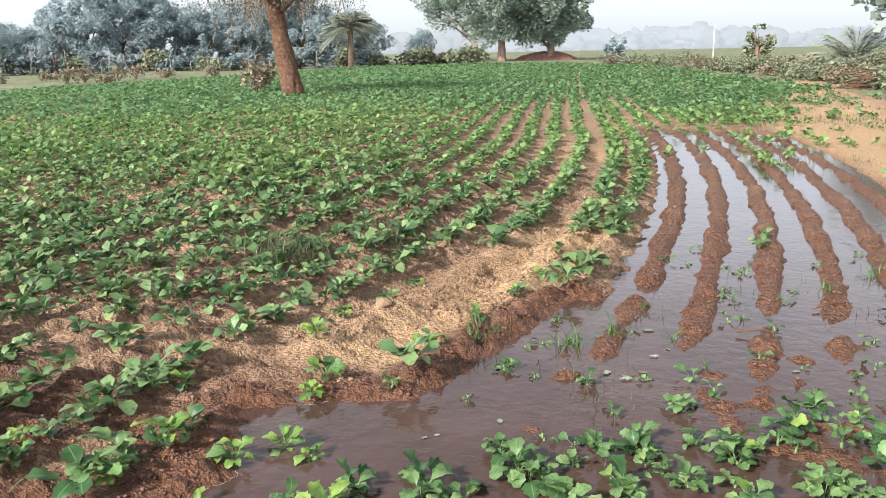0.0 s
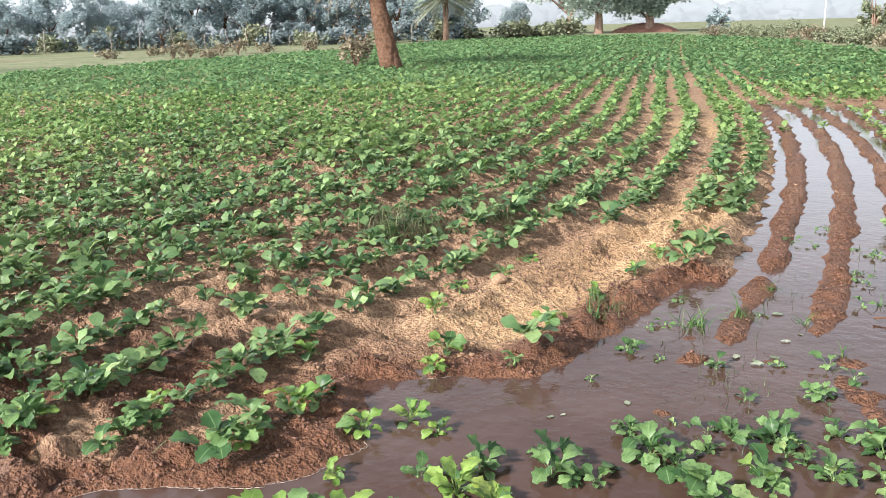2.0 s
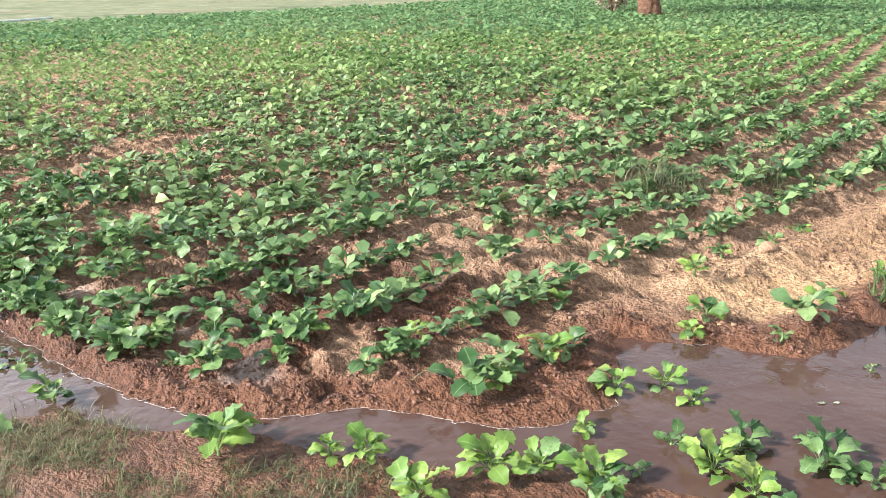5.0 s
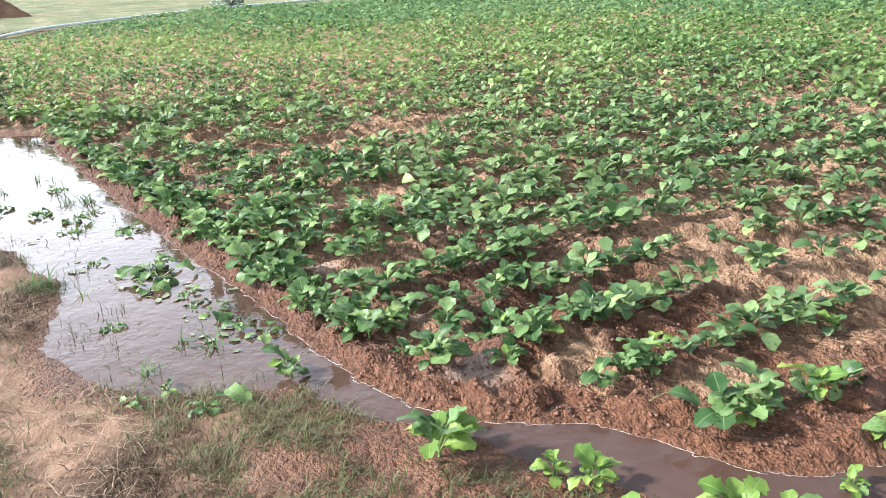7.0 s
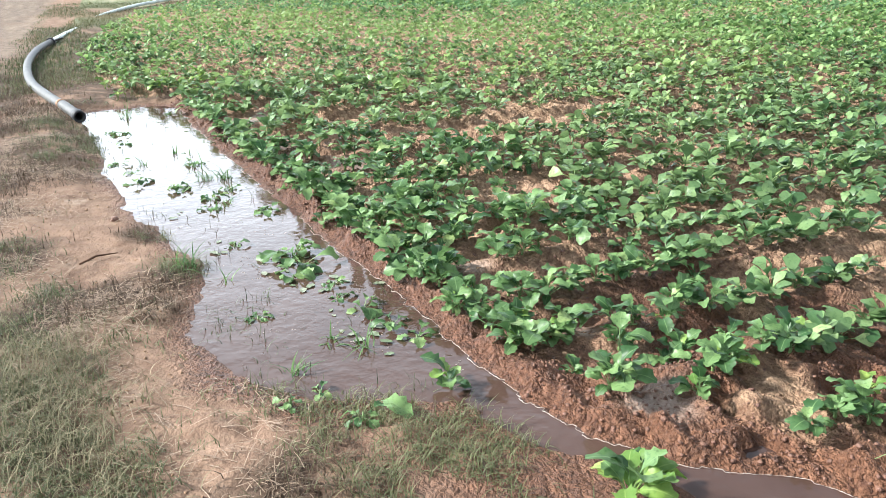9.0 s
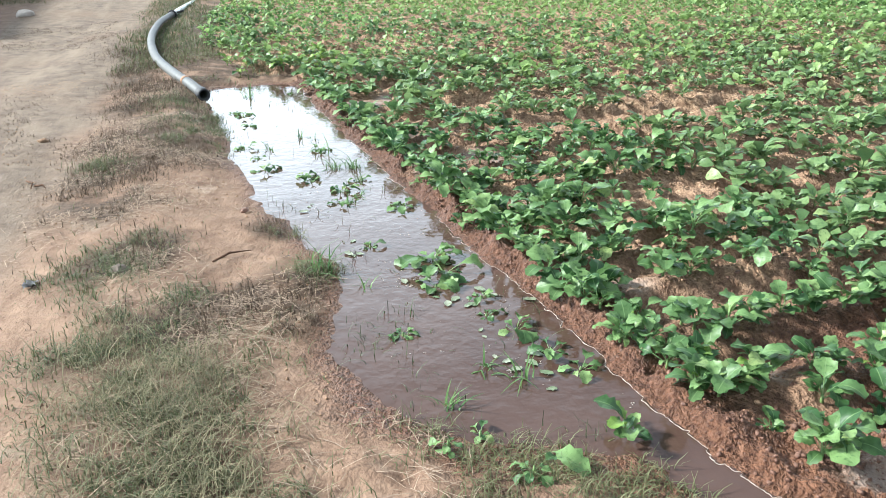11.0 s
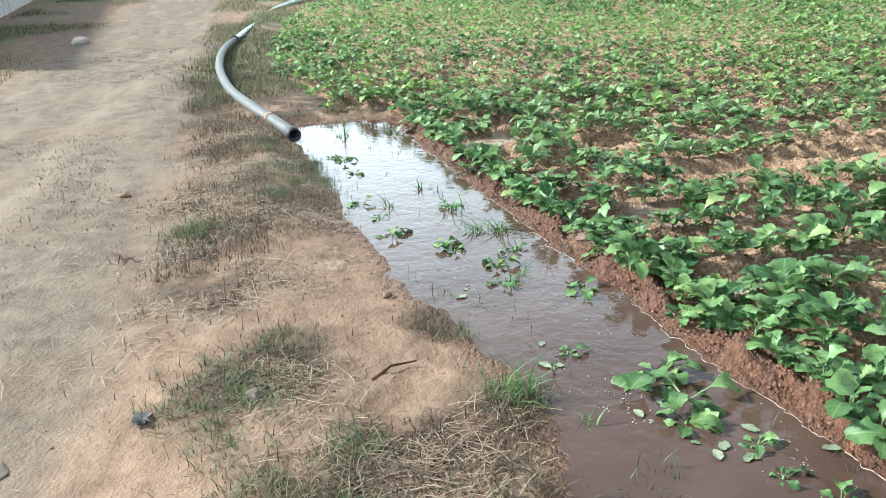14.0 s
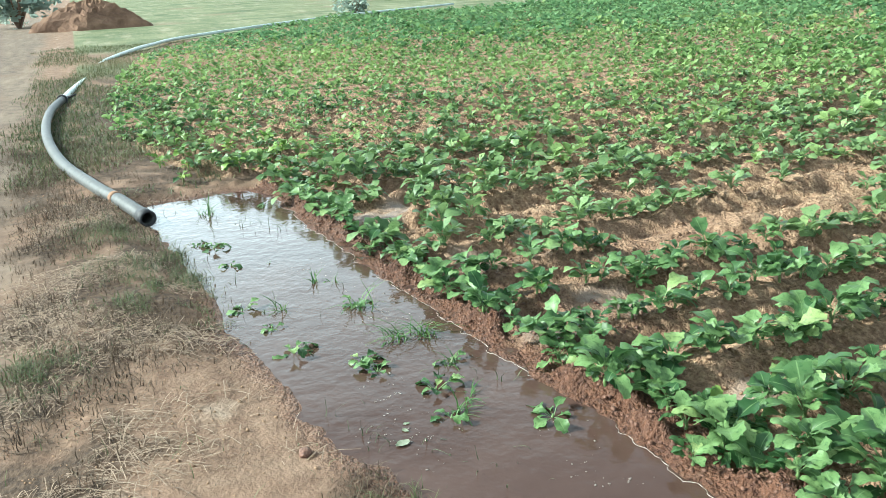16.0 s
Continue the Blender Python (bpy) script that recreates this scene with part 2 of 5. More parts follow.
    return dict(silt=silt, loose=loose, z=z, sd=sd, wet=wet, flood=flood, field=in_field * (y > 0.0), road=on_road * (y < 0.2), wave=wave, x0=x0, side=field_side)


# ---- materials ----
def material(name, rough=0.85, spec=0.3):
    m = bpy.data.materials.new(name)
    m.use_nodes = True
    b = m.node_tree.nodes["Principled BSDF"]
    b.inputs["Roughness"].default_value = rough
    b.inputs["Specular IOR Level"].default_value = spec
    return m, m.node_tree, b


def node(nt, kind, **sets):
    n = nt.nodes.new(kind)
    for k, v in sets.items():
        n.inputs[k.replace("_", " ")].default_value = v
    return n


def mix(nt, a, b, f):
    n = nt.nodes.new("ShaderNodeMix")
    n.data_type = "RGBA"
    for sock, v in ((n.inputs[6], a), (n.inputs[7], b), (n.inputs[0], f)):
        if isinstance(v, (tuple, float, int)):
            sock.default_value = (*v, 1) if isinstance(v, tuple) else v
        else:
            nt.links.new(v, sock)
    return n.outputs[2]


def ramp(nt, src, a, b):
    n = nt.nodes.new("ShaderNodeMapRange")
    n.inputs[1].default_value, n.inputs[2].default_value = a, b
    nt.links.new(src, n.inputs[0])
    return n.outputs[0]


def grain(nt, scale, detail=4.0, rough=0.6, where=None):
    n = node(nt, "ShaderNodeTexNoise", Scale=scale, Detail=detail, Roughness=rough)
    if where is None:
        where = nt.nodes.new("ShaderNodeTexCoord").outputs["Object"]
    nt.links.new(where, n.inputs["Vector"])
    return n.outputs["Fac"]


def bumped(nt, b, src, strength, dist):
    n = node(nt, "ShaderNodeBump", Strength=strength, Distance=dist)
    nt.links.new(src, n.inputs["Height"])
    nt.links.new(n.outputs[0], b.inputs["Normal"])
    return n


def plain(name, a, b, scale, rough=0.85, spec=0.3, bump=0.4, dist=0.01, metal=0.0):
    """Two shades mixed by fine and broad grain, with a little relief."""
    m, nt, p = material(name, rough, spec)
    f = grain(nt, scale, 6)
    g = grain(nt, scale * 0.13, 3)
    c = mix(nt, mix(nt, a, b, ramp(nt, f, 0.3, 0.7)), tuple(0.55 * v for v in a), ramp(nt, g, 0.52, 0.85))
    nt.links.new(c, p.inputs["Base Color"])
    p.inputs["Metallic"].default_value = metal
    bumped(nt, p, f, bump, dist)
    return m


def soil():
    m, nt, p = material("field_soil", 0.9, 0.25)
    attr = {}
    for k in ("wet", "road", "field", "green", "loose", "thatch", "silt"):
        n = nt.nodes.new("ShaderNodeAttribute")
        n.attribute_name = k
        attr[k] = n.outputs["Fac"]
    fine, mid, wide = grain(nt, 30, 3, 0.65), grain(nt, 6, 5), grain(nt, 0.5, 4)
    dry = mix(nt, (0.2, 0.118, 0.074), (0.45, 0.305, 0.195), ramp(nt, fine, 0.34, 0.66))
    dry = mix(nt, dry, (0.3, 0.18, 0.12), ramp(nt, wide, 0.5, 0.75))
    dry = mix(nt, dry, (0.17, 0.095, 0.06), ramp(nt, grain(nt, 11, 5, 0.7), 0.55, 0.72))
    loose = mix(nt, (0.31, 0.19, 0.1), (0.58, 0.4, 0.23), ramp(nt, fine, 0.3, 0.7))
    dry = mix(nt, dry, loose, attr["loose"])
    wet = mix(nt, (0.058, 0.026, 0.0165), (0.175, 0.085, 0.052), ramp(nt, fine, 0.34, 0.68))
    wet = mix(nt, wet, (0.195, 0.11, 0.072), ramp(nt, mid, 0.62, 0.8))
    # redder clay towards the open end of the channel
    place = node(nt, "ShaderNodeSeparateXYZ")
    nt.links.new(nt.nodes.new("ShaderNodeTexCoord").outputs["Object"], place.inputs[0])
    wet = mix(nt, wet, mix(nt, (0.066, 0.029, 0.017), (0.205, 0.098, 0.055), ramp(nt, fine, 0.3, 0.68)), ramp(nt, place.outputs["X"], -3.2, -1.4))
    road = mix(nt, (0.10, 0.073, 0.054), (0.185, 0.142, 0.108), ramp(nt, mid, 0.3, 0.7))
    road = mix(nt, road, (0.17, 0.118, 0.083), ramp(nt, wide, 0.5, 0.75))
    road = mix(nt, road, (0.085, 0.062, 0.046), ramp(nt, fine, 0.6, 0.8))
    road = mix(nt, road, (0.115, 0.085, 0.062), ramp(nt, grain(nt, 2.6, 9, 0.78), 0.54, 0.70))
    along = node(nt, "ShaderNodeMapping")
    along.inputs["Scale"].default_value = (0.35, 1.6, 1.0)
    nt.links.new(nt.nodes.new("ShaderNodeTexCoord").outputs["Object"], along.inputs["Vector"])
    road = mix(nt, road, (0.21, 0.16, 0.12), ramp(nt, grain(nt, 2.0, 6, 0.6, along.outputs[0]), 0.48, 0.7))
    verge = mix(nt, (0.13, 0.078, 0.052), (0.26, 0.172, 0.12), ramp(nt, mid, 0.3, 0.7))
    verge = mix(nt, verge, (0.17, 0.115, 0.08), ramp(nt, grain(nt, 2.2, 8, 0.7), 0.52, 0.72))
    thatch = mix(nt, (0.034, 0.022, 0.015), (0.1, 0.066, 0.045), ramp(nt, fine, 0.35, 0.65))
    verge = mix(nt, verge, (0.32, 0.245, 0.185), ramp(nt, grain(nt, 1.7, 5, 0.6), 0.6, 0.72))
    verge = mix(nt, verge, thatch, attr["thatch"])
    c = mix(nt, verge, dry, attr["field"])
    c = mix(nt, c, road, attr["road"])
    green = mix(nt, (0.085, 0.108, 0.05), (0.18, 0.19, 0.105), ramp(nt, grain(nt, 0.6, 9, 0.75), 0.35, 0.65))
    green = mix(nt, green, (0.25, 0.235, 0.155), ramp(nt, grain(nt, 0.9, 6, 0.7, along.outputs[0]), 0.5, 0.68))
    green = mix(nt, green, (0.06, 0.085, 0.035), ramp(nt, grain(nt, 0.22, 6, 0.7), 0.52, 0.66))
    c = mix(nt, c, green, attr["green"])
    c = mix(nt, c, wet, attr["wet"])
    c = mix(nt, c, mix(nt, (0.13, 0.085, 0.063), (0.31, 0.24, 0.2), ramp(nt, mid, 0.35, 0.65)), attr["silt"])
    nt.links.new(c, p.inputs["Base Color"])
    r = node(nt, "ShaderNodeMapRange")
    nt.links.new(attr["wet"], r.inputs[0])
    r.inputs[3].default_value, r.inputs[4].default_value = 0.95, 0.5
    slick = node(nt, "ShaderNodeMapRange")
    nt.links.new(attr["silt"], slick.inputs[0])
    nt.links.new(r.outputs[0], slick.inputs[3])
    slick.inputs[4].default_value = 0.2
    nt.links.new(slick.outputs[0], p.inputs["Roughness"])
    crumbs = node(nt, "ShaderNodeMath")
    crumbs.operation = "MULTIPLY_ADD"
    nt.links.new(grain(nt, 70, 3, 0.6), crumbs.inputs[0])
    crumbs.inputs[1].default_value = 0.45
    nt.links.new(grain(nt, 21, 4, 0.62), crumbs.inputs[2])
    soft = node(nt, "ShaderNodeMapRange")
    lively = node(nt, "ShaderNodeMath")
    lively.operation = "MAXIMUM"
    nt.links.new(attr["field"], lively.inputs[0])
    nt.links.new(attr["wet"], lively.inputs[1])
    calm = node(nt, "ShaderNodeMath")
    calm.operation = "SUBTRACT"
    calm.use_clamp = True
    nt.links.new(lively.outputs[0], calm.inputs[0])
    nt.links.new(attr["silt"], calm.inputs[1])
    nt.links.new(calm.outputs[0], soft.inputs[0])
    soft.inputs[3].default_value, soft.inputs[4].default_value = 0.3, 1.0
    nt.links.new(soft.outputs[0], bumped(nt, p, crumbs.outputs[0], 1.0, 0.07).inputs["Strength"])
    return m


def leafy(name, dark, light, old, bleed=0.25, rough=0.5, islands=False, yellowing=1.0):
    """Leaf tissue: shade varies leaf by leaf, veins and blotches within; some light passes through."""
    m, nt, p = material(name, rough, 0.35)
    if islands:
        r = nt.nodes.new("ShaderNodeNewGeometry").outputs["Random Per Island"]
    else:
        r = nt.nodes.new("ShaderNodeObjectInfo").outputs["Random"]
    c = mix(nt, dark, light, r)
    c = mix(nt, c, old, ramp(nt, r, 0.93, 1.03))
    if yellowing:
        c = mix(nt, c, light, ramp(nt, grain(nt, 0.35, 3), 0.5, 0.5 + 0.3 / yellowing))
        c = mix(nt, c, tuple(0.5 * (a + b) for a, b in zip(light, old)), ramp(nt, grain(nt, 0.11, 3), 0.46, 0.46 + 0.24 / yellowing))
    f = grain(nt, 60, 4)
    c = mix(nt, c, dark, ramp(nt, f, 0.5, 0.8))
    rib = nt.nodes.new("ShaderNodeAttribute")
    rib.attribute_name = "rib"
    c = mix(nt, c, tuple(0.9 * v + 0.025 for v in light), ramp(nt, rib.outputs["Fac"], 0.84, 1.05))
    nt.links.new(c, p.inputs["Base Color"])
    t = nt.nodes.new("ShaderNodeBsdfTranslucent")
    nt.links.new(c, t.inputs[0])
    s = node(nt, "ShaderNodeMixShader", Fac=bleed)
    nt.links.new(p.outputs[0], s.inputs[1])
    nt.links.new(t.outputs[0], s.inputs[2])
    nt.links.new(s.outputs[0], nt.nodes["Material Output"].inputs[0])
    bumped(nt, p, grain(nt, 90, 3), 0.25, 0.004)
    return m


SOIL = soil()
LEAF = leafy("mustard_leaf", (0.032, 0.085, 0.027), (0.195, 0.31, 0.115), (0.3, 0.37, 0.14), 0.34, 0.42, False, 0)
PALE_LEAF = leafy("pale_mustard_leaf", (0.09, 0.18, 0.035), (0.25, 0.36, 0.085), (0.34, 0.4, 0.1), 0.32, 0.45, False, 0)
ROW_LEAF = leafy("row_leaf", (0.034, 0.09, 0.032), (0.22, 0.325, 0.132), (0.31, 0.385, 0.15), 0.34, 0.42, True, 0.4)
CROP = leafy("crop_leaf", (0.045, 0.115, 0.036), (0.26, 0.39, 0.135), (0.34, 0.41, 0.15), 0.45, 0.45, True, 0.9)
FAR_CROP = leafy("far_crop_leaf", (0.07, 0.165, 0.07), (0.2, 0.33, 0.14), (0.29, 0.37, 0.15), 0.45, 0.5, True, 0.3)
STALK = plain("leaf_stalk", (0.11, 0.18, 0.06), (0.16, 0.24, 0.09), 40, 0.5)
GRASS = leafy("green_grass", (0.04, 0.062, 0.026), (0.125, 0.138, 0.06), (0.26, 0.2, 0.12), 0.25, 0.6, True)
STRAW = leafy("dry_grass", (0.038, 0.025, 0.017), (0.138, 0.093, 0.062), (0.07, 0.07, 0.035), 0.08, 0.8, True)
PALE_STRAW = leafy("pale_straw", (0.12, 0.082, 0.058), (0.4, 0.3, 0.22), (0.16, 0.12, 0.08), 0.1, 0.8, True)
DROWNED = leafy("drowned_blade", (0.02, 0.04, 0.018), (0.07, 0.10, 0.04), (0.12, 0.10, 0.05), 0.1, 0.5, True)
WISPY = leafy("wispy_grass_blade", (0.085, 0.088, 0.046), (0.25, 0.215, 0.13), (0.34, 0.27, 0.18), 0.2, 0.8, True)
BARK = plain("rough_bark", (0.06, 0.034, 0.022), (0.17, 0.095, 0.06), 9, 0.95, 0.2, 1.0, 0.08)
PALE_BARK = plain("pale_bark", (0.16, 0.10, 0.075), (0.29, 0.20, 0.15), 3, 0.9, 0.2, 0.7, 0.06)
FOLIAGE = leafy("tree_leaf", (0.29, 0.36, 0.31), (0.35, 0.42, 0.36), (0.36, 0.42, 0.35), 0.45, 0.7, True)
# far leaves are coloured pale blue-grey to stand in for haze
HAZE_PALED = leafy("haze_paled_tree_leaf", (0.32, 0.39, 0.405), (0.355, 0.43, 0.445), (0.355, 0.43, 0.435), 0.5, 0.9, True)
# far shrubs: the trees' painted haze tint at about half the value
THICKET = leafy("haze_tinted_thicket_leaf", (0.16, 0.205, 0.215), (0.21, 0.26, 0.27), (0.21, 0.26, 0.265), 0.4, 0.9, True)
THIN = leafy("sparse_dry_leaf", (0.14, 0.125, 0.08), (0.26, 0.225, 0.15), (0.31, 0.26, 0.19), 0.2, 0.7, True)
PALM = leafy("palm_frond", (0.24, 0.28, 0.2), (0.37, 0.4, 0.3), (0.4, 0.38, 0.27), 0.3, 0.6, True)
SHRUB = leafy("shrub_leaf", (0.15, 0.18, 0.112), (0.225, 0.25, 0.152), (0.24, 0.23, 0.15), 0.2, 0.7, True)
STONE = plain("grey_stone", (0.075, 0.058, 0.046), (0.15, 0.12, 0.097), 12, 0.9)
CLOD = plain("dry_clod", (0.19, 0.115, 0.073), (0.36, 0.24, 0.155), 70, 0.95, 0.2, 1.0, 0.01)
MUD = plain("wet_mud", (0.075, 0.038, 0.027), (0.22, 0.115, 0.078), 60, 0.55, 0.35, 1.0, 0.01)
FOAM = plain("foam", (0.22, 0.175, 0.15), (0.44, 0.38, 0.335), 90, 0.7, 0.4, 0.5, 0.004)


def water_material():
    m, nt, p = material("muddy_water", 0.03, 0.5)
    c = mix(nt, (0.052, 0.029, 0.023), (0.08, 0.049, 0.04), ramp(nt, grain(nt, 1.3, 4), 0.35, 0.7))
    nt.links.new(c, p.inputs["Base Color"])
    p.inputs["IOR"].default_value = 1.44
    a, b = grain(nt, 16, 3, 0.5), grain(nt, 3.5, 2, 0.5)
    s = node(nt, "ShaderNodeMath")
    s.operation = "ADD"
    nt.links.new(a, s.inputs[0])
    nt.links.new(b, s.inputs[1])
    bumped(nt, p, s.outputs[0], 0.2, 0.014)
    return m


WATER_MAT = water_material()


# ---- mesh helpers ----
def mesh_of(name, verts, faces, mat, smooth=True):
    me = bpy.data.meshes.new(name)
    if isinstance(faces, np.ndarray):
        n, k = faces.shape
        me.vertices.add(len(verts))
        me.vertices.foreach_set("co", np.asarray(verts, np.float32).ravel())
        me.loops.add(n * k)
        me.loops.foreach_set("vertex_index", faces.astype(np.int32).ravel())
        me.polygons.add(n)
        me.polygons.foreach_set("loop_start", np.arange(0, n * k, k, dtype=np.int32))
        me.update(calc_edges=True)
    else:
        me.from_pydata([tuple(v) for v in verts], [], faces)
        me.update()
    me.polygons.foreach_set("use_smooth", [smooth] * len(me.polygons))
    me.materials.append(mat)
    return me


def ribbed(me, cols):
    """Marks the midrib of a leaf, for its paler colour."""
    a = me.attributes.new("rib", "FLOAT", "POINT")
    a.data.foreach_set("value", np.array([1.0 if i % cols == cols // 2 or i < 3 * cols else 0.0 for i in range(len(me.vertices))], np.float32))
    return me


def part(name, me, parent, m=None, label=""):
    ob = new(name, me)
    ob.parent = parent
    if m is not None:
        ob.matrix_basis = m
    return tagged(ob, label)


def bm_mesh(name, bm, mat, smooth=True):
    me = bpy.data.meshes.new(name)
    bm.to_mesh(me)
    bm.free()
    me.polygons.foreach_set("use_smooth", [smooth] * len(me.polygons))
    me.materials.append(mat)
    return me


def tube(points, radii, sides=8, cap=True):
    """Vertices and faces of a tube along points."""
    pts = [Vector(p) for p in points]
    vs, fs = [], []
    up = Vector((0.3, 0.2, 1)).normalized()
    for n, p in enumerate(pts):
        d = (pts[min(n + 1, len(pts) - 1)] - pts[max(n - 1, 0)]).normalized()
        a = d.cross(up)
        a = a.normalized() if a.length > 1e-4 else Vector((1, 0, 0))
        b = d.cross(a)
        for k in range(sides):
            g = 2 * math.pi * k / sides
            vs.append(p + (a * math.cos(g) + b * math.sin(g)) * radii[n])
    for n in range(len(pts) - 1):
        for k in range(sides):
            fs.append((n * sides + k, n * sides + (k + 1) % sides, (n + 1) * sides + (k + 1) % sides, (n + 1) * sides + k))
    if cap:
        fs.append(tuple(range(sides))[::-1])
        fs.append(tuple((len(pts) - 1) * sides + k for k in range(sides)))
    return vs, fs


def joined(pieces):
    vs, fs = [], []
    for v, f in pieces:
        o = len(vs)
        vs += list(v)
        fs += [tuple(i + o for i in q) for q in f]
    return vs, fs


def ground_z(x, y):
    return plan(np.array([float(x)]), np.array([float(y)]))["z"][0]


# ---- ground and water ----
def axis(a, b, fine, far, grow):
    mid = list(np.arange(a, b, fine))
    s, lo, hi = fine, [], []
    v = a
    while v > -far:
        s *= grow
        v -= s
        lo.append(v)
    s, v = fine, mid[-1]
    while v < far:
        s *= grow
        v += s
        hi.append(v)
    return np.array(lo[::-1] + mid + hi)


def build_ground():
    xs, ys = axis(-9.8, 2.6, 0.038, 1500, 1.05), axis(-1.9, 8.2, 0.043, 1500, 1.05)
    ys = np.sort(np.concatenate([ys, 0.5 * (ys[:-1] + ys[1:])[(ys[:-1] > 0.5) & (ys[1:] < 3.3)]]))
    gx, gy = np.meshgrid(xs, ys)
    p = plan(gx.ravel(), gy.ravel())
    v = np.stack([gx.ravel(), gy.ravel(), p["z"]], 1)
    i = np.arange(len(xs) * len(ys)).reshape(len(ys), len(xs))
    f = np.stack([i[:-1, :-1].ravel(), i[:-1, 1:].ravel(), i[1:, 1:].ravel(), i[1:, :-1].ravel()], 1)
    me = mesh_of("ground", v, f, SOIL)
    x, y = gx.ravel(), gy.ravel()
    strip = (1 - p["field"]) * (y > -0.5) * step(9, 12, np.hypot(x, y)) + (y < -4.6) * 0.5 * (1 - p["road"])
    tan = step(2.5, 3.2, p["x0"] + 0.3 * vnoise(x, y, 1.0, 32)) * step(8, 10, y) * (1 - step(38, 46, y)) * (1 - step(3.9, 4.9, x + 0.04 * (y - 20) + vnoise(x, y, 2.0, 33)))
    beside = step(-9.2, -9.7, x) * step(-21, -18, x) * step(-1.3, -0.8, y) * (1 - step(1.5, 2.5, y)) * (1 - p["road"])
    green = (1 - tan) * (1 - beside) * strip * step(0.25, 0.6, vnoise(x, y, 3.0, 30) + 0.35 * (np.hypot(x, y) > 30))
    thatch = np.clip(1.5 * patches(x, y, DRY_PATCH) + 0.9 * patches(x, y, GREEN_PATCH) - 1.2 * patches(x, y, BARE_PATCH) + beside, 0, 1) * step(0.25, 0.6, vnoise(x, y, 0.3, 34) * 0.6 + vnoise(x, y, 0.08, 35) * 0.4)
    for k, val in (("wet", p["wet"]), ("road", p["road"]), ("field", np.maximum(p["field"], tan)), ("green", green), ("loose", np.maximum(p["loose"], tan)), ("thatch", thatch), ("silt", p["silt"])):
        a = me.attributes.new(k, "FLOAT", "POINT")
        a.data.foreach_set("value", np.asarray(val, np.float32))
    return tagged(new("ground", me), "ploughed reddish brown field soil, wet along the channel", "ground", kind="structure")


build_ground()


def build_water():
    bm = bmesh.new()
    step_ = 0.09
    made = {}
    nx, ny = int(13.4 / step_), int(21 / step_)
    gx, gy = np.meshgrid(-9.8 + step_ * np.arange(nx + 1), -0.4 + step_ * np.arange(ny + 1))
    p = plan(gx.ravel(), gy.ravel())
    keep = ((p["sd"] < 0.16) | (p["flood"] > 0.02)).reshape(gx.shape)
    for j in range(ny):
        for i in range(nx):
            if keep[j, i] or keep[j, i + 1] or keep[j + 1, i] or keep[j + 1, i + 1]:
                q = []
                for a, b in ((j, i), (j, i + 1), (j + 1, i + 1), (j + 1, i)):
                    if (a, b) not in made:
                        made[a, b] = bm.verts.new((gx[a, b], gy[a, b], WATER))
                    q.append(made[a, b])
                bm.faces.new(q)
    return tagged(new("water", bm_mesh("water", bm, WATER_MAT)), "muddy brown irrigation water reflecting the pale sky", "water", kind="structure")


build_water()


# ---- crop plants ----
def leaf_shape(rows, cols, stalk, blade, width, droop, seed, teeth=0.1):
    """A broad toothed mustard blade on a slim stalk that rises from the origin and bends over along +x."""
    r = np.random.default_rng(seed)
    us = [-1, 0, 1] if cols == 3 else [-1, -0.5, 0, 0.5, 1]
    length = stalk + blade
    cut = stalk / length
    sts = [0.0, cut * 0.5, cut * 0.92] + [cut + (1 - cut) * k / (rows - 1) for k in range(rows)]
    up, over = 1.25 + r.normal(0, 0.08), 0.45 - 0.95 * droop
    line, pos = [(Vector((0, 0, 0)), up)], Vector((0, 0, 0))
    for k in range(60):
        t = (k + 1) / 60
        a = up + (over - up) * float(step(0.4 * cut, 1.0, t))
        pos = pos + Vector((math.cos(a), 0, math.sin(a))) * length / 60
        line.append((pos.copy(), a))
    curl, ph = r.uniform(0.05, 0.3), r.uniform(0, 6.28)
    vs, fs = [], []
    for n, t in enumerate(sts):
        c, a = line[min(60, int(round(t * 60)))]
        nrm = Vector((-math.sin(a), 0, math.cos(a)))
        way = Vector((math.cos(a), 0, math.sin(a)))
        v = (t - cut) / (1 - cut)
        if n < 3:
            w = 0.0026
        else:
            w = width * 0.5 * max(0.09 if v < 0.5 else 0.34, math.sin(math.pi * min(1, v * 0.97 + 0.02) ** 1.3) ** 0.72)
            w *= 1 + teeth * (1 if n % 2 else -1) + r.normal(0, 0.07)
        for u in us:
            if n < 3:
                vs.append(c + Vector((0, u * w, 0)) + nrm * (0.0015 * (1 - abs(u))))
                continue
            wave = 0.2 * w * math.sin(9.5 * v + ph + 1.6 * u) + r.normal(0, 0.1 * w)
            lift = curl * abs(u) ** 1.3 * w + wave * abs(u)
            vs.append(c + Vector((0, u * w, 0)) + nrm * lift - way * (0.12 * u * u * w * (1.0 if v > 0.25 else -0.5)))
    c = len(us)
    for n in range(len(sts) - 1):
        for k in range(c - 1):
            fs.append((n * c + k, (n + 1) * c + k, (n + 1) * c + k + 1, n * c + k + 1))
    return vs, fs


NEAR_LEAVES = [ribbed(mesh_of("leaf", *leaf_shape(9, 5, 0.075 + 0.02 * (n % 3), 0.11 + 0.014 * (n % 4), 0.08 + 0.01 * (n % 3), 0.1 + 0.3 * (n % 4), 50 + n), LEAF), 5) for n in range(16)]

PALE_LEAVES = [me.copy() for me in NEAR_LEAVES]
for me in PALE_LEAVES:
    me.name = "leaf"
    me.materials[0] = PALE_LEAF


def stub_mesh():
    return mesh_of("crown", *tube([(0, 0, -0.03), (0.003, 0.002, 0.012), (0, 0, 0.035)], [0.008, 0.007, 0.003], 6), STALK)


STUB = stub_mesh()


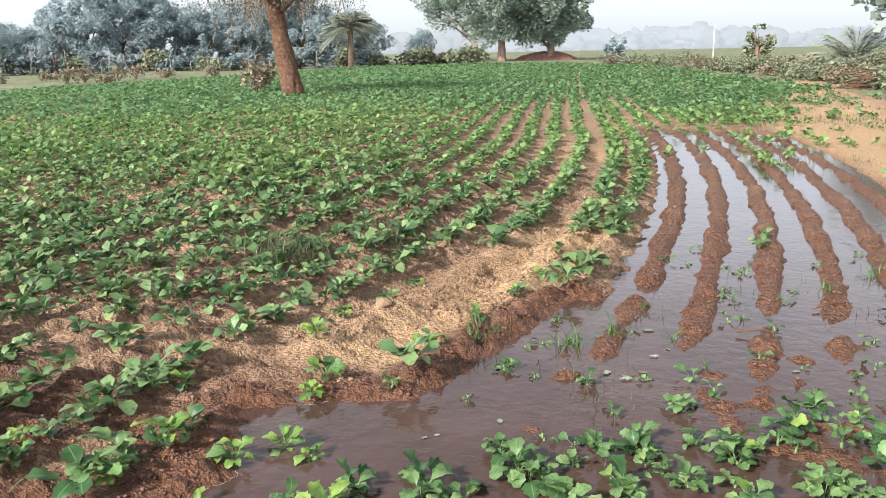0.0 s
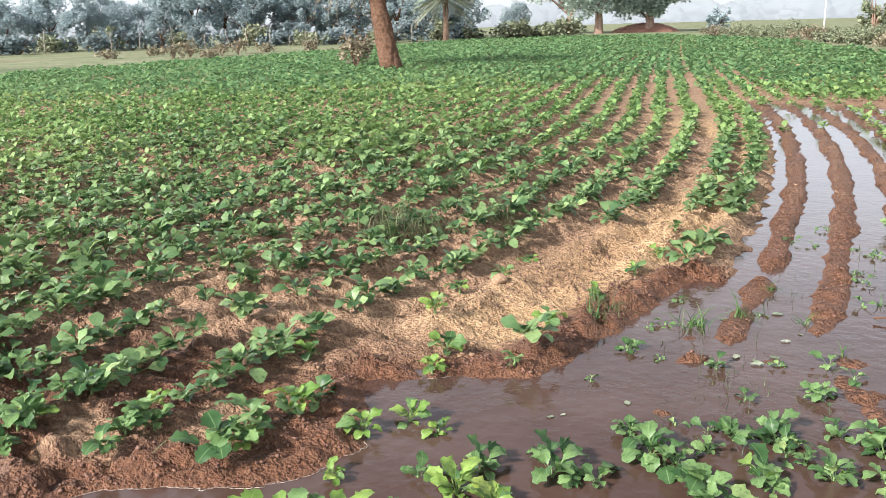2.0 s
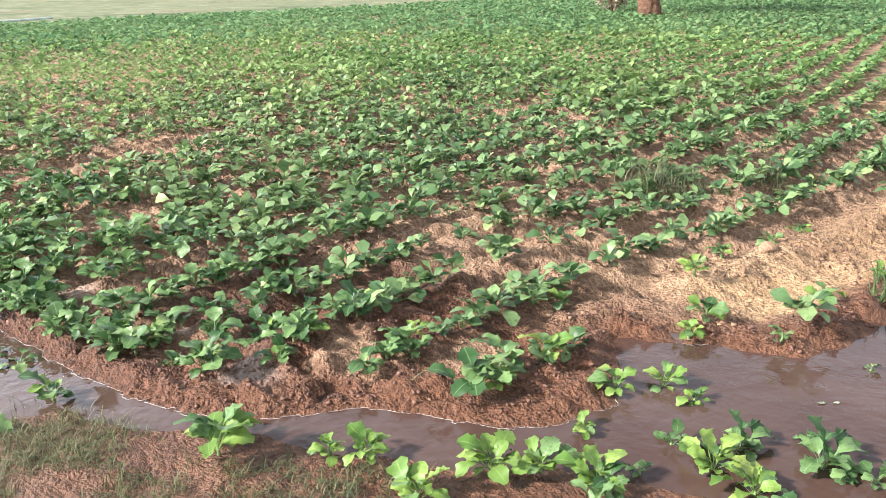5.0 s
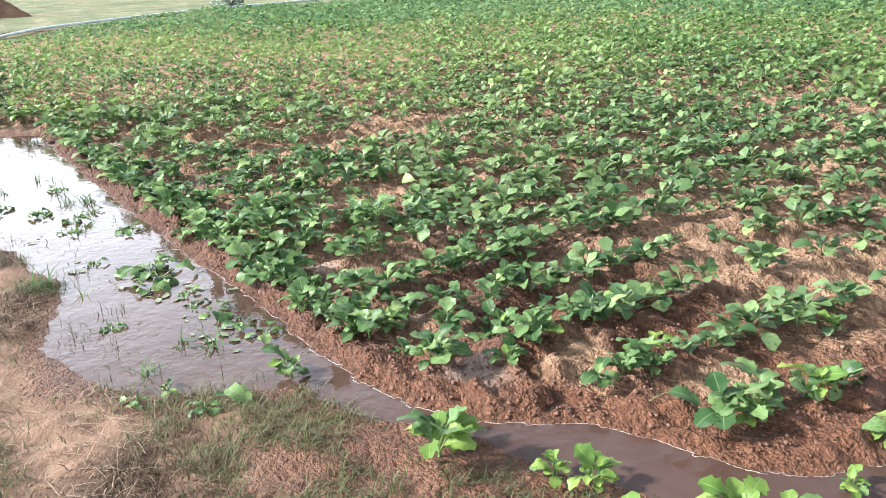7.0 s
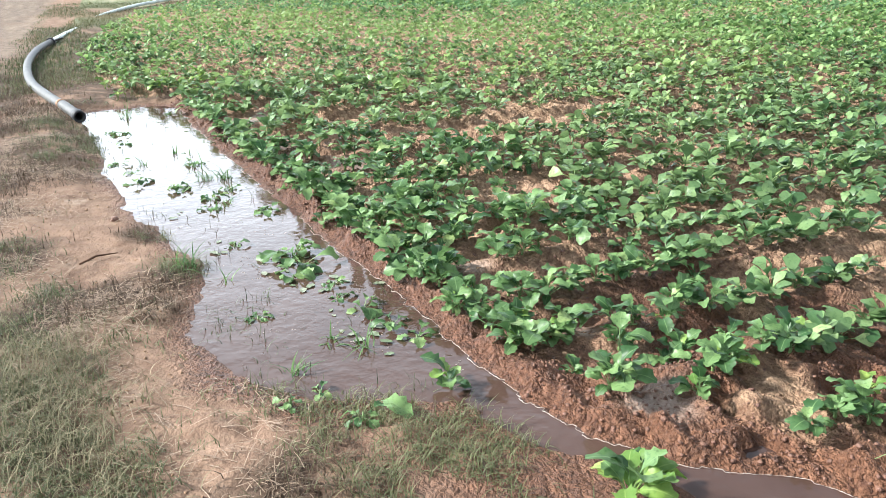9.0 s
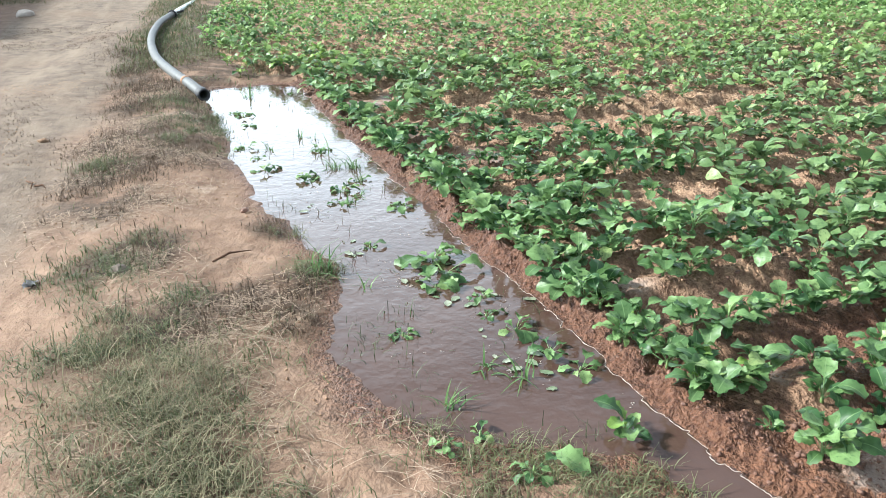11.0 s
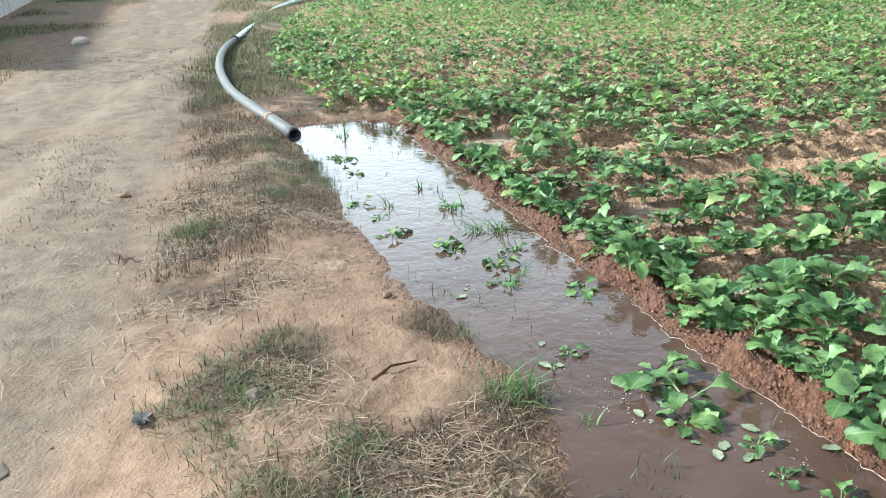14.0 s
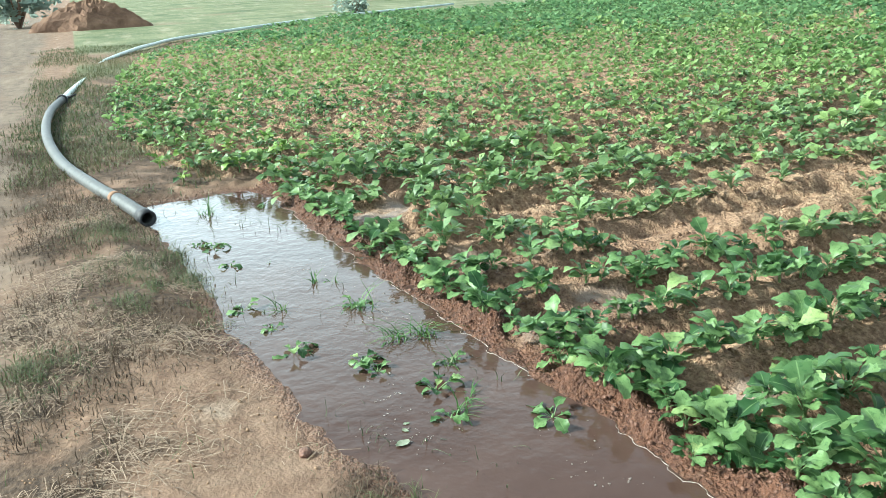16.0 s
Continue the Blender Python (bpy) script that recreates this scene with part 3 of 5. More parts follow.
def leaf_pose(r, n, count, size, flat):
    lift = r.uniform(-8, 30) if n % 3 else r.uniform(-22, 2)
    k = size * (0.5 + 0.65 * r.uniform() ** 1.5)
    return pose(0, 0, 0.012, 0, lift + flat, 360 * n / count + r.uniform(-40, 40)) @ pose(0, 0, 0, r.normal(0, 16), 0, 0) @ Matrix.Diagonal((k, k * r.uniform(0.85, 1.2), k, 1))


def near_plant(x, y, size, r, label, count=0, name="mustard_plant", flat=0, pale=0.0):
    z = max(ground_z(x, y), WATER - 0.02)
    root = new(name, STUB)
    root.matrix_basis = pose(x, y, z, 0, 0, r.uniform(0, 360))
    tagged(root, label, "crop plant", "mustard plants in the field")
    count = count or int(r.integers(15, 20))
    for n in range(count):
        kinds = PALE_LEAVES if r.uniform() < pale else NEAR_LEAVES
        part("leaf", kinds[int(r.integers(len(kinds)))], root, leaf_pose(r, n, count, size, flat))
    return root


class Heap:
    """Collects many copies of small templates for one joined mesh."""

    def __init__(self):
        self.v, self.f, self.n = [], [], 0

    def add(self, v, f, mats):
        """v: template vertices (k,3); f: faces (m,4); mats: (n,3,4)."""
        w = np.einsum("nij,kj->nki", mats[:, :, :3], v) + mats[:, None, :, 3]
        n, k = w.shape[:2]
        self.v.append(w.reshape(-1, 3))
        self.f.append((f[None] + (self.n + np.arange(n) * k)[:, None, None]).reshape(-1, 4))
        self.n += n * k

    def mesh(self, name, mat):
        return mesh_of(name, np.concatenate(self.v), np.concatenate(self.f), mat)


def turns(az, lift, scale, pos, wide=None, roll=None):
    """Many matrices: scale, tilt about y, turn about z, move."""
    ca, sa, cl, sl = np.cos(az), np.sin(az), np.cos(lift), np.sin(lift)
    wide = scale if wide is None else wide
    m = np.zeros((len(az), 3, 4))
    m[:, 0, 0], m[:, 0, 1], m[:, 0, 2] = ca * cl * scale, -sa * wide, ca * sl * scale
    m[:, 1, 0], m[:, 1, 1], m[:, 1, 2] = sa * cl * scale, ca * wide, sa * sl * scale
    m[:, 2, 0], m[:, 2, 2] = -sl * scale, cl * scale
    if roll is not None:
        cr, sr = np.cos(roll)[:, None], np.sin(roll)[:, None]
        b, c = m[:, :, 1].copy(), m[:, :, 2].copy()
        m[:, :, 1], m[:, :, 2] = b * cr + c * sr, c * cr - b * sr
    m[:, :, 3] = pos
    return m


def arr(shape):
    v, f = shape
    return np.array([tuple(p) for p in v]), np.array(f)


LOD2 = [arr(leaf_shape(4, 3, 0.09, 0.13, 0.076 + 0.008 * (n % 3), 0.15 + 0.16 * n, 80 + n)) for n in range(6)]
LOD3 = []
for n in range(3):
    v, f = arr(leaf_shape(3, 3, 0.085, 0.13, 0.095, 0.2 + 0.3 * n, 90 + n, 0.0))
    LOD3.append((v[9:], f[6:] - 9))
# a far leaf is one folded face
LOD4 = [(np.array([(0.03, 0, 0.07), (0.085, -0.045, 0.115 + 0.01 * n), (0.16, 0, 0.11 - 0.02 * n), (0.09, 0.045, 0.12)]), np.array([(0, 1, 2, 3)])) for n in range(3)]


def crop_places():
    """Every place in the rows where a plant stands, with its size."""
    xs, ys, ss = [], [], []
    for k in range(-106, 19):
        x0 = float(np.interp(k, ROW_NO, ROW_AT))
        y = np.arange(-0.6, 88, 0.115)
        y = y + rng.uniform(-0.06, 0.06, len(y))
        x = x0 + bend(np.full(len(y), x0), y) + rng.normal(0, 0.038, len(y))
        xs.append(x), ys.append(y), ss.append(rng.uniform(0.6, 1.1, len(y)))
    x, y, s = np.concatenate(xs), np.concatenate(ys), np.concatenate(ss)
    ok = inside(x, y, FIELD)
    x, y, s = x[ok], y[ok], s[ok]
    p = plan(x, y)
    r = np.hypot(x + 0.5, y)
    patch = vnoise(np.interp(p["x0"], ROW_AT, ROW_NO) * 1.7, y * 1.5, 1.0, 40) * 0.5 + vnoise(x, y, 1.3, 41) * 0.5
    band = np.exp(-np.clip(p["sd"] - 0.2, 0, 9) / 0.7) * p["side"] * (x < -1.9)
    want = 0.67 + 0.16 * step(8, 16, r) + 0.3 * step(-7.5, -9.5, x) * (y < 9) + 0.1 * step(-3.8, -5.0, x) * (y < 7) + 0.35 * band + 0.16 * step(-4.5, -2.5, x) * step(5.0, 6.5, y) + 0.1 * (x < -3.0) * (y > 3.0) - 0.2 * np.exp(-((x + 18) / 8.0) ** 2 - ((y - 19 + 0.4 * (x + 18)) / 6.0) ** 2)
    want = want - 0.1 * step(-5.0, -3.6, x) * step(3.0, 4.0, y) * (r < 14) - 0.15 * (x > -1.3) * (y < 5.0) + 0.16 * step(-3.4, -2.8, x) * (1 - step(-1.5, -1.1, x)) * step(2.6, 3.1, y) * (1 - step(4.8, 5.6, y)) - 0.5 * p["loose"] * ((y < 7.5) & (x > -1.5)) - 0.3 * step(0.62, 0.8, vnoise(p["x0"] * 1.6, y * 0.5, 1.0, 45)) * (r < 11) + 0.18 * step(-3.2, -2.4, p["x0"]) * step(6.2, 7.2, y) * (y < 16)
    want = np.where(p["flood"] > 0.2, 0.10 + 0.3 * step(12, 16, y), want)
    want = np.where((p["x0"] > 2.7) & (y > 8), 0.62 - 0.3 * step(0.6, 2.2, x - 0.02 * (y - 20)), want)
    keep = (patch + rng.uniform(-0.2, 0.2, len(x)) < want) & (p["sd"] > 0.1) & (p["silt"] < 0.3)
    far_thin = np.clip(16 / np.maximum(r, 16), 0.22, 1)
    keep &= rng.uniform(0, 1, len(x)) < far_thin
    s = s * (1 + 0.1 * band) * (0.86 + 0.3 * vnoise(x, y, 2.2, 44)) / np.sqrt(far_thin) ** 0.7 * (1 - 0.22 * step(-8.5, -10.5, x) * (y < 8))
    return x[keep], y[keep], s[keep], p["z"][keep], r[keep], p["sd"][keep]


CX, CY, CS, CZ, CR, CSD = crop_places()
single = (CY < 3.5) & (CX > -6.6) & (CX < 2.6)
order = np.argsort(np.where(single, CY - 0.12 * np.abs(CX + 2), 1e9))
chosen = order[:min(125, int(single.sum()))]
single[:] = False
single[chosen] = True
for n in chosen:
    rr = np.random.default_rng(1000 + int(n))
    near_plant(CX[n], CY[n], CS[n] * 0.84, rr, "young mustard plant with lobed green leaves in a soil row")

# plants that stand out by the water: x, y, size
BANK_PLANTS = [(-1.09, 2.95, 1.5), (-0.77, 2.97, 1.2), (-0.66, 3.15, 1.1), (-0.5, 3.12, 0.8), (-1.1, 2.6, 0.9), (-0.69, 2.62, 0.75), (-1.72, 2.73, 0.8),
               (-2.25, 2.2, 1.3), (-2.03, 2.31, 1.4), (-2.61, 1.72, 1.3), (-2.4, 1.33, 1.35), (-3.86, 1.6, 0.95), (-2.75, 1.76, 1.1), (-3.16, 1.75, 1.0),
               (-2.29, 1.8, 1.0), (-0.81, 3.63, 1.1), (-1.1, 4.2, 1.0), (-3.5, 1.72, 1.0), (-4.5, 1.6, 1.2)]
FIELD_PLANTS = [(-1.92, 2.12, 1.2), (-2.02, 2.33, 1.1), (-2.25, 2.27, 1.0), (-2.04, 2.51, 1.0), (-2.21, 2.93, 1.0), (-2.46, 2.35, 1.0), (-2.62, 1.95, 1.1), (-2.72, 1.73, 0.9), (-3.15, 1.69, 0.9), (-2.17, 2.74, 0.9), (-2.39, 2.08, 1.1),
                (-3.84, 1.51, 0.8), (-4.47, 1.32, 0.8), (-2.84, 2.79, 1.0), (-5.34, 1.48, 1.1), (-4.78, 1.45, 1.1), (-4.67, 1.55, 0.9), (-4.97, 2.03, 1.2), (-4.74, 2.05, 1.1), (-4.29, 1.62, 1.1), (-6.25, 1.32, 0.9), (-6.05, 2.12, 1.0), (-5.98, 1.59, 1.0),
                (-7.57, 1.29, 0.8), (-5.21, 1.96, 1.0), (-4.44, 1.45, 0.9), (-3.08, 2.8, 1.1), (-2.21, 3.07, 0.9), (-3.58, 3.45, 1.1), (-3.04, 3.48, 1.0)]
# a thin row along the loose bund
BUND_PLANTS = [(-0.32, 6.6, 0.8), (-0.3, 6.0, 0.8), (-0.32, 5.47, 0.8), (-0.4, 4.9, 0.8), (-0.5, 4.4, 0.9), (-1.1, 5.6, 0.9), (-1.13, 5.2, 0.9), (-1.2, 4.7, 0.9), (-1.25, 4.45, 0.8), (-0.85, 3.85, 1.1), (-1.45, 3.5, 0.8)]
PATH_PLANTS = [(-0.74, 2.16, 1.2), (-0.6, 2.25, 1.1), (-0.43, 2.34, 1.2), (-0.21, 2.72, 1.3), (-1.51, 1.56, 1.6), (-1.12, 1.93, 1.1), (-1.22, 1.84, 0.9),
               (-0.04, 2.68, 1.3), (-0.79, 1.86, 1.2), (-1.6, 1.68, 0.8)]
POOL_PLANTS = [(-0.2, 2.9, 1.2), (0.06, 2.98, 1.5), (0.22, 3.45, 0.9), (0.59, 3.11, 1.2), (0.62, 3.56, 1.1), (0.77, 3.26, 1.2), (0.9, 4.14, 1.0), (1.15, 3.75, 1.2),
               (1.37, 4.05, 1.25), (1.48, 3.48, 1.3), (1.23, 3.34, 1.3), (1.0, 3.4, 1.2), (1.65, 4.21, 1.2), (0.76, 3.72, 1.1), (1.46, 4.21, 1.1), (0.42, 4.27, 0.9),
               (-0.03, 4.36, 0.8), (-0.46, 3.84, 0.7), (0.35, 3.3, 1.1), (1.75, 3.75, 1.2), (1.95, 4.0, 1.2)]
for rows, text in ((BANK_PLANTS, "large mustard plant with broad pale green leaves on the mud bank"),
                   (FIELD_PLANTS, "broad-leaved green mustard plant on a crumbly soil ridge"),
                   (BUND_PLANTS, "small green mustard plant on the pale loose bund"),
                   (PATH_PLANTS, "mustard plant with yellow-green leaves on the near bank of the channel"),
                   (POOL_PLANTS, "leafy mustard plant standing in muddy water")):
    for n, (x, y, s) in enumerate(rows):
        near_plant(x, y, (0.55 if rows is POOL_PLANTS else 0.62 if rows is FIELD_PLANTS else 0.56) * s, np.random.default_rng(int(900 + 37 * x * x + 11 * y + n)), text, 0 if rows in (POOL_PLANTS, FIELD_PLANTS, BUND_PLANTS) else 14 if rows is BANK_PLANTS else 22, pale=0.06 if rows in (POOL_PLANTS, FIELD_PLANTS) else 0.3 if rows is BUND_PLANTS else 0.8 if x > -2.0 else 0.15)


# plants crowding the edge of the channel
rr = np.random.default_rng(79)
for n in range(44):
    x = -9.0 + 6.4 * n / 43 + rr.uniform(-0.07, 0.07)
    y = 1.0 + 0.055 * (x + 7.0) + (0.028 * (x + 7) if x > -7 else 0)
    q = plan(np.full(24, x), y + 0.02 * np.arange(24) - 0.1)
    k = int(np.argmax(q["sd"] > rr.uniform(0.09, 0.2)))
    near_plant(x, y + 0.02 * k - 0.1, rr.uniform(0.5, 0.85), rr, "mustard plant leaning over the edge of the channel", 12)
rr = np.random.default_rng(78)
for n in range(16):
    near_plant(rr.uniform(-11.0, -9.65), rr.uniform(0.0, 1.3), rr.uniform(0.5, 0.75), rr, "low yellow-green mustard plant behind the head of the channel", 12, pale=0.9)
rr = np.random.default_rng(77)
made = 0
while made < 80:
    x, y = rr.uniform(-0.7, 2.5), rr.uniform(1.9, 4.2)
    q = plan(np.array([x]), np.array([y]))
    if q["side"][0] or not -1.0 < q["sd"][0] < 0.6 or rr.uniform() > 0.25 + vnoise(x, y, 0.5, 48) or y > 3.3 + 0.5 * x:
        continue
    near_plant(x, y, rr.uniform(0.38, 0.68), rr, "small mustard plant crowded on the wet near bank", int(rr.integers(8, 13)))
    made += 1


def crop_stuff(name, sel, lod, leaves, grow, label):
    heap = Heap()
    idx = np.nonzero(sel)[0]
    for k in range(leaves):
        here = idx[rng.uniform(0, 1, len(idx)) < (1.0 if k < leaves - 2 else 0.6)]
        n = len(here)
        az = 2 * np.pi * k / leaves + rng.uniform(-0.6, 0.6, n)
        lift = np.radians(np.where(k % 3 > 0, rng.uniform(-8, 32, n), rng.uniform(-22, 2, n)))
        sc = CS[here] * grow * (0.55 + 0.75 * rng.uniform(0, 1, n) ** 1.3)
        pos = np.stack([CX[here], CY[here], CZ[here] + 0.01], 1)
        v, f = lod[k % len(lod)]
        heap.add(v, f, turns(az, lift, sc, pos, sc * rng.uniform(0.85, 1.25, n), rng.normal(0, 0.3, n)))
    return tagged(new(name, heap.mesh(name, {"mustard_rows": ROW_LEAF, "mustard_field": CROP}.get(name, FAR_CROP))), label, "crop", kind="stuff")


DIST = CR + rng.uniform(-3.5, 3.5, len(CR))
crop_stuff("mustard_rows", (~single) & (DIST < 11), LOD2, 19, 0.75, "rows of young green mustard plants")
crop_stuff("mustard_field", (~single) & (DIST >= 11) & (DIST < 23), LOD3, 14, 0.76, "field of green mustard plants")
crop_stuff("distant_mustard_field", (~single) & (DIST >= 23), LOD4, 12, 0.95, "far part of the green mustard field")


# ---- grass, straw ----
def blades(places, length, width, lean, mat_seed, segs=3, arch=0.25):
    """Joined blades: places (n,3); arch: how far they bow over."""
    r = np.random.default_rng(mat_seed)
    n = len(places)
    vs, fs = [], []
    for k in range(segs + 1):
        s = k / segs
        w = width * (1 - s) ** 0.7 * 0.5 + 0.0004
        for u in (-1, 1):
            vs.append((s * s * (0.6 + 0.6 * arch), u * w / max(length, 1e-6), s * (1 - arch * s)))
    for k in range(segs):
        fs.append((2 * k, 2 * k + 1, 2 * k + 3, 2 * k + 2))
    heap = Heap()
    sc = length * r.uniform(0.5, 1.2, n)
    heap.add(np.array(vs), np.array(fs), turns(r.uniform(0, 6.283, n), r.normal(0, lean, n), sc, places))
    return heap


def scatter(x0, x1, y0, y1, n, seed, dens):
    r = np.random.default_rng(seed)
    x, y = r.uniform(x0, x1, n), r.uniform(y0, y1, n)
    p = plan(x, y)
    keep = r.uniform(0, 1, n) < dens(x, y, p)
    return np.stack([x[keep], y[keep], p["z"][keep]], 1)


def verge():
    def dry_d(x, y, p):
        return np.clip(patches(x, y, DRY_PATCH) + 0.025 - patches(x, y, BARE_PATCH), 0.01, 1) * step(0.3, 0.65, vnoise(x, y, 0.22, 60) + 0.1) * (p["sd"] > 0.03) * (1 - p["side"]) * (1 - 0.9 * p["road"])

    def green_d(x, y, p):
        return (patches(x, y, GREEN_PATCH) + 0.006) * step(0.44, 0.62, 0.55 * vnoise(x, y, 0.18, 63) + 0.45 * vnoise(x, y, 0.07, 64) + 0.06) * (p["sd"] > -0.06) * (1 - p["side"]) * (1 - 0.9 * p["road"])

    dry = scatter(-12.5, -0.8, -1.6, 0.9, 190000, 1, dry_d)
    tagged(new("dry_verge_grass", blades(dry, 0.06, 0.0034, 0.8, 2, 3, 0.85).mesh("dry_verge_grass", STRAW)), "short trampled dry grass beside the track", "grass", kind="stuff")
    green = scatter(-9.5, -0.6, -1.1, 2.1, 290000, 3, green_d)
    tagged(new("verge_grass", blades(green, 0.06, 0.0034, 0.6, 4, 3, 0.75).mesh("verge_grass", GRASS)), "low green grass along the water's edge", "grass", kind="stuff")
    back = scatter(-28, -9.4, -1.6, 2.4, 110000, 5, lambda x, y, p: ((p["field"] < 0.5) | (y < 0.6)) * (1 - p["road"]) * step(0.15, 0.5, vnoise(x, y, 0.9, 66)) * np.clip(12 / -x, 0.3, 1) * step(-9.35, -9.8, x + 0.6 * (y - 0.2) * (y > 0.2)))
    tagged(new("pipe_side_grass", blades(back, 0.085, 0.009, 0.7, 6, 2, 0.75).mesh("pipe_side_grass", GRASS)), "rough green grass along the pipe", "grass", kind="stuff")
    side = scatter(-40, -9, -6.2, -3.1, 60000, 9, lambda x, y, p: (1 - p["road"]) * step(0.5, 0.7, vnoise(x, y, 1.3, 70)) * 0.8)
    tagged(new("track_side_grass", blades(side, 0.1, 0.009, 0.7, 10, 2, 0.7).mesh("track_side_grass", GRASS)), "patchy grass between the track and the wall", "grass", kind="stuff")
    tracks = scatter(-16, -4.5, -3.3, -0.9, 60000, 11, lambda x, y, p: step(0.6, 0.75, vnoise(x * 0.6, y, 0.6, 72)) * step(0.35, 0.6, vnoise(x, y, 0.12, 73)))
    tagged(new("track_weeds", blades(tracks, 0.018, 0.005, 1.9, 12, 2).mesh("track_weeds", STRAW)), "thin trodden weeds on the dirt track", "grass", kind="stuff")
    edge = scatter(0.5, 7.5, 12, 44, 60000, 13, lambda x, y, p: step(1.6, 2.2, p["x0"]) * step(0.5, 0.75, 0.6 * vnoise(x, y, 1.4, 74) + 0.4 * vnoise(x, y, 0.3, 75)) * 0.6)
    tagged(new("edge_grass", blades(edge, 0.09, 0.012, 1.0, 14, 2).mesh("edge_grass", GRASS)), "sparse low weeds on the dry tan edge of the field", "grass", kind="stuff")
    bed = scatter(-9.4, -0.5, -1.6, 0.8, 80000, 7, lambda x, y, p: (p["sd"] > 0.02) * (1 - p["side"]) * (0.16 + patches(x, y, DRY_PATCH) + 0.5 * patches(x, y, GREEN_PATCH) - 0.12 * patches(x, y, BARE_PATCH)) * step(0.36, 0.72, vnoise(x, y, 0.4, 68)) * (1 - 0.75 * step(-3.0, -2.3, x)) * (1 - 0.75 * p["road"]))
    bed[:, 2] += 0.005
    heap = Heap()
    r = np.random.default_rng(8)
    n = len(bed)
    strip = np.array([(-0.5, -0.02, 0), (-0.5, 0.02, 0), (0, -0.02, 0.07), (0, 0.02, 0.07), (0.5, -0.02, 0.0), (0.5, 0.02, 0)])
    sc = 0.025 + 0.15 * r.uniform(0, 1, n) ** 2
    heap.add(strip, np.array([(0, 1, 3, 2), (2, 3, 5, 4)]), turns(r.uniform(0, 6.28, n), r.normal(0, 0.12, n), sc, bed, r.uniform(0.05, 0.1, n)))
    tagged(new("straw_litter", heap.mesh("straw_litter", PALE_STRAW)), "pale broken straw lying on the verge", "straw", kind="stuff")


verge()


# ---- clods of soil ----
def lumps(seed, n=6):
    """Uneven rounded lumps of six faces."""
    r = np.random.default_rng(seed)
    base = np.array([(a, b, c) for c in (-1, 1) for b in (-1, 1) for a in (-1, 1)], float)
    f = np.array([(0, 2, 3, 1), (4, 5, 7, 6), (0, 1, 5, 4), (2, 6, 7, 3), (0, 4, 6, 2), (1, 3, 7, 5)])
    out = []
    for _ in range(n):
        v = base * r.uniform(0.45, 0.95, (8, 1)) + r.normal(0, 0.14, (8, 3))
        v[:, 2] *= 0.75
        out.append((v, f))
    return out


def clods():
    def where(x, y, p):
        d = 0.35 + 0.9 * p["loose"] + 0.9 * np.exp(-((p["sd"] - 0.12) / 0.12) ** 2) * p["side"]
        d = d * (0.35 + step(0.35, 0.7, vnoise(x, y, 0.35, 80))) * p["field"] * ((p["sd"] > 0.02) | (p["flood"] > 0.3)) * (p["z"] > WATER + 0.006)
        return d * np.clip(1.25 - np.hypot(x + 1, y) / 14, 0.15, 1)

    def set_down(name, n, lo, hi, box, seed, mat, label, dens):
        pl = scatter(*box, n, seed, dens)
        r = np.random.default_rng(seed)
        heap = Heap()
        which = r.integers(0, 6, len(pl))
        for k, (v, f) in enumerate(lumps(seed)):
            q = pl[which == k]
            m = len(q)
            sc = lo * (hi / lo) ** (r.uniform(0, 1, m) ** 2.2)
            q[:, 2] += sc * 0.08
            heap.add(v, f, turns(r.uniform(0, 6.28, m), r.uniform(-0.7, 0.7, m), sc, q, sc * r.uniform(0.7, 1.3, m)))
        me = heap.mesh(name, mat)
        ob = new(name, me)
        return tagged(ob, label, "soil", kind="stuff")

    set_down("dry_clods", 110000, 0.003, 0.017, (-8.0, 1.2, 1.6, 10.5), 81, CLOD, "crumbly clods of dry reddish soil", lambda x, y, p: where(x, y, p) * (1 - p["wet"]))
    set_down("mud_clods", 300000, 0.003, 0.012, (-9.6, 3.2, 0.6, 11.5), 82, MUD, "wet dark lumps of mud on the banks and ridges", lambda x, y, p: where(x, y, p) * p["wet"] * 1.6)
    set_down("track_gravel", 6000, 0.003, 0.009, (-10.0, -1.0, -2.6, 0.4), 83, CLOD, "small crumbs of soil on the track and verge", lambda x, y, p: (p["sd"] > 0.05) * (1 - p["side"]) * step(0.4, 0.7, vnoise(x, y, 0.6, 84)))


clods()


# ---- far country ----
def leaf_cloud(n, radius, seed, size, squash=0.75, lumps=44, hollow=0.5):
    """An uneven crown: leaf sprays round many lumps on an ellipsoid."""
    r = np.random.default_rng(seed)
    d = r.normal(0, 1, (lumps, 3))
    d /= np.linalg.norm(d, axis=1)[:, None]
    c = d * r.uniform(hollow, 1.0, (lumps, 1)) * radius
    c[:, 2] *= squash
    own = r.uniform(0.12, 0.34, lumps) * radius
    who = r.integers(0, lumps, n)
    d2 = r.normal(0, 1, (n, 3))
    d2 /= np.linalg.norm(d2, axis=1)[:, None]
    pos = c[who] + d2 * (own[who] * r.uniform(0.45, 1.0, n) ** 0.5)[:, None]
    heap = Heap()
    quad = np.array([(0, -0.4, 0), (1.0, -0.5, 0.1), (1.1, 0.5, -0.06), (0.1, 0.5, 0.05)])
    heap.add(quad, np.array([(0, 1, 2, 3)]), turns(r.uniform(0, 6.28, n), r.uniform(-1.2, 1.2, n), size * r.uniform(0.6, 1.4, n), pos))
    return heap


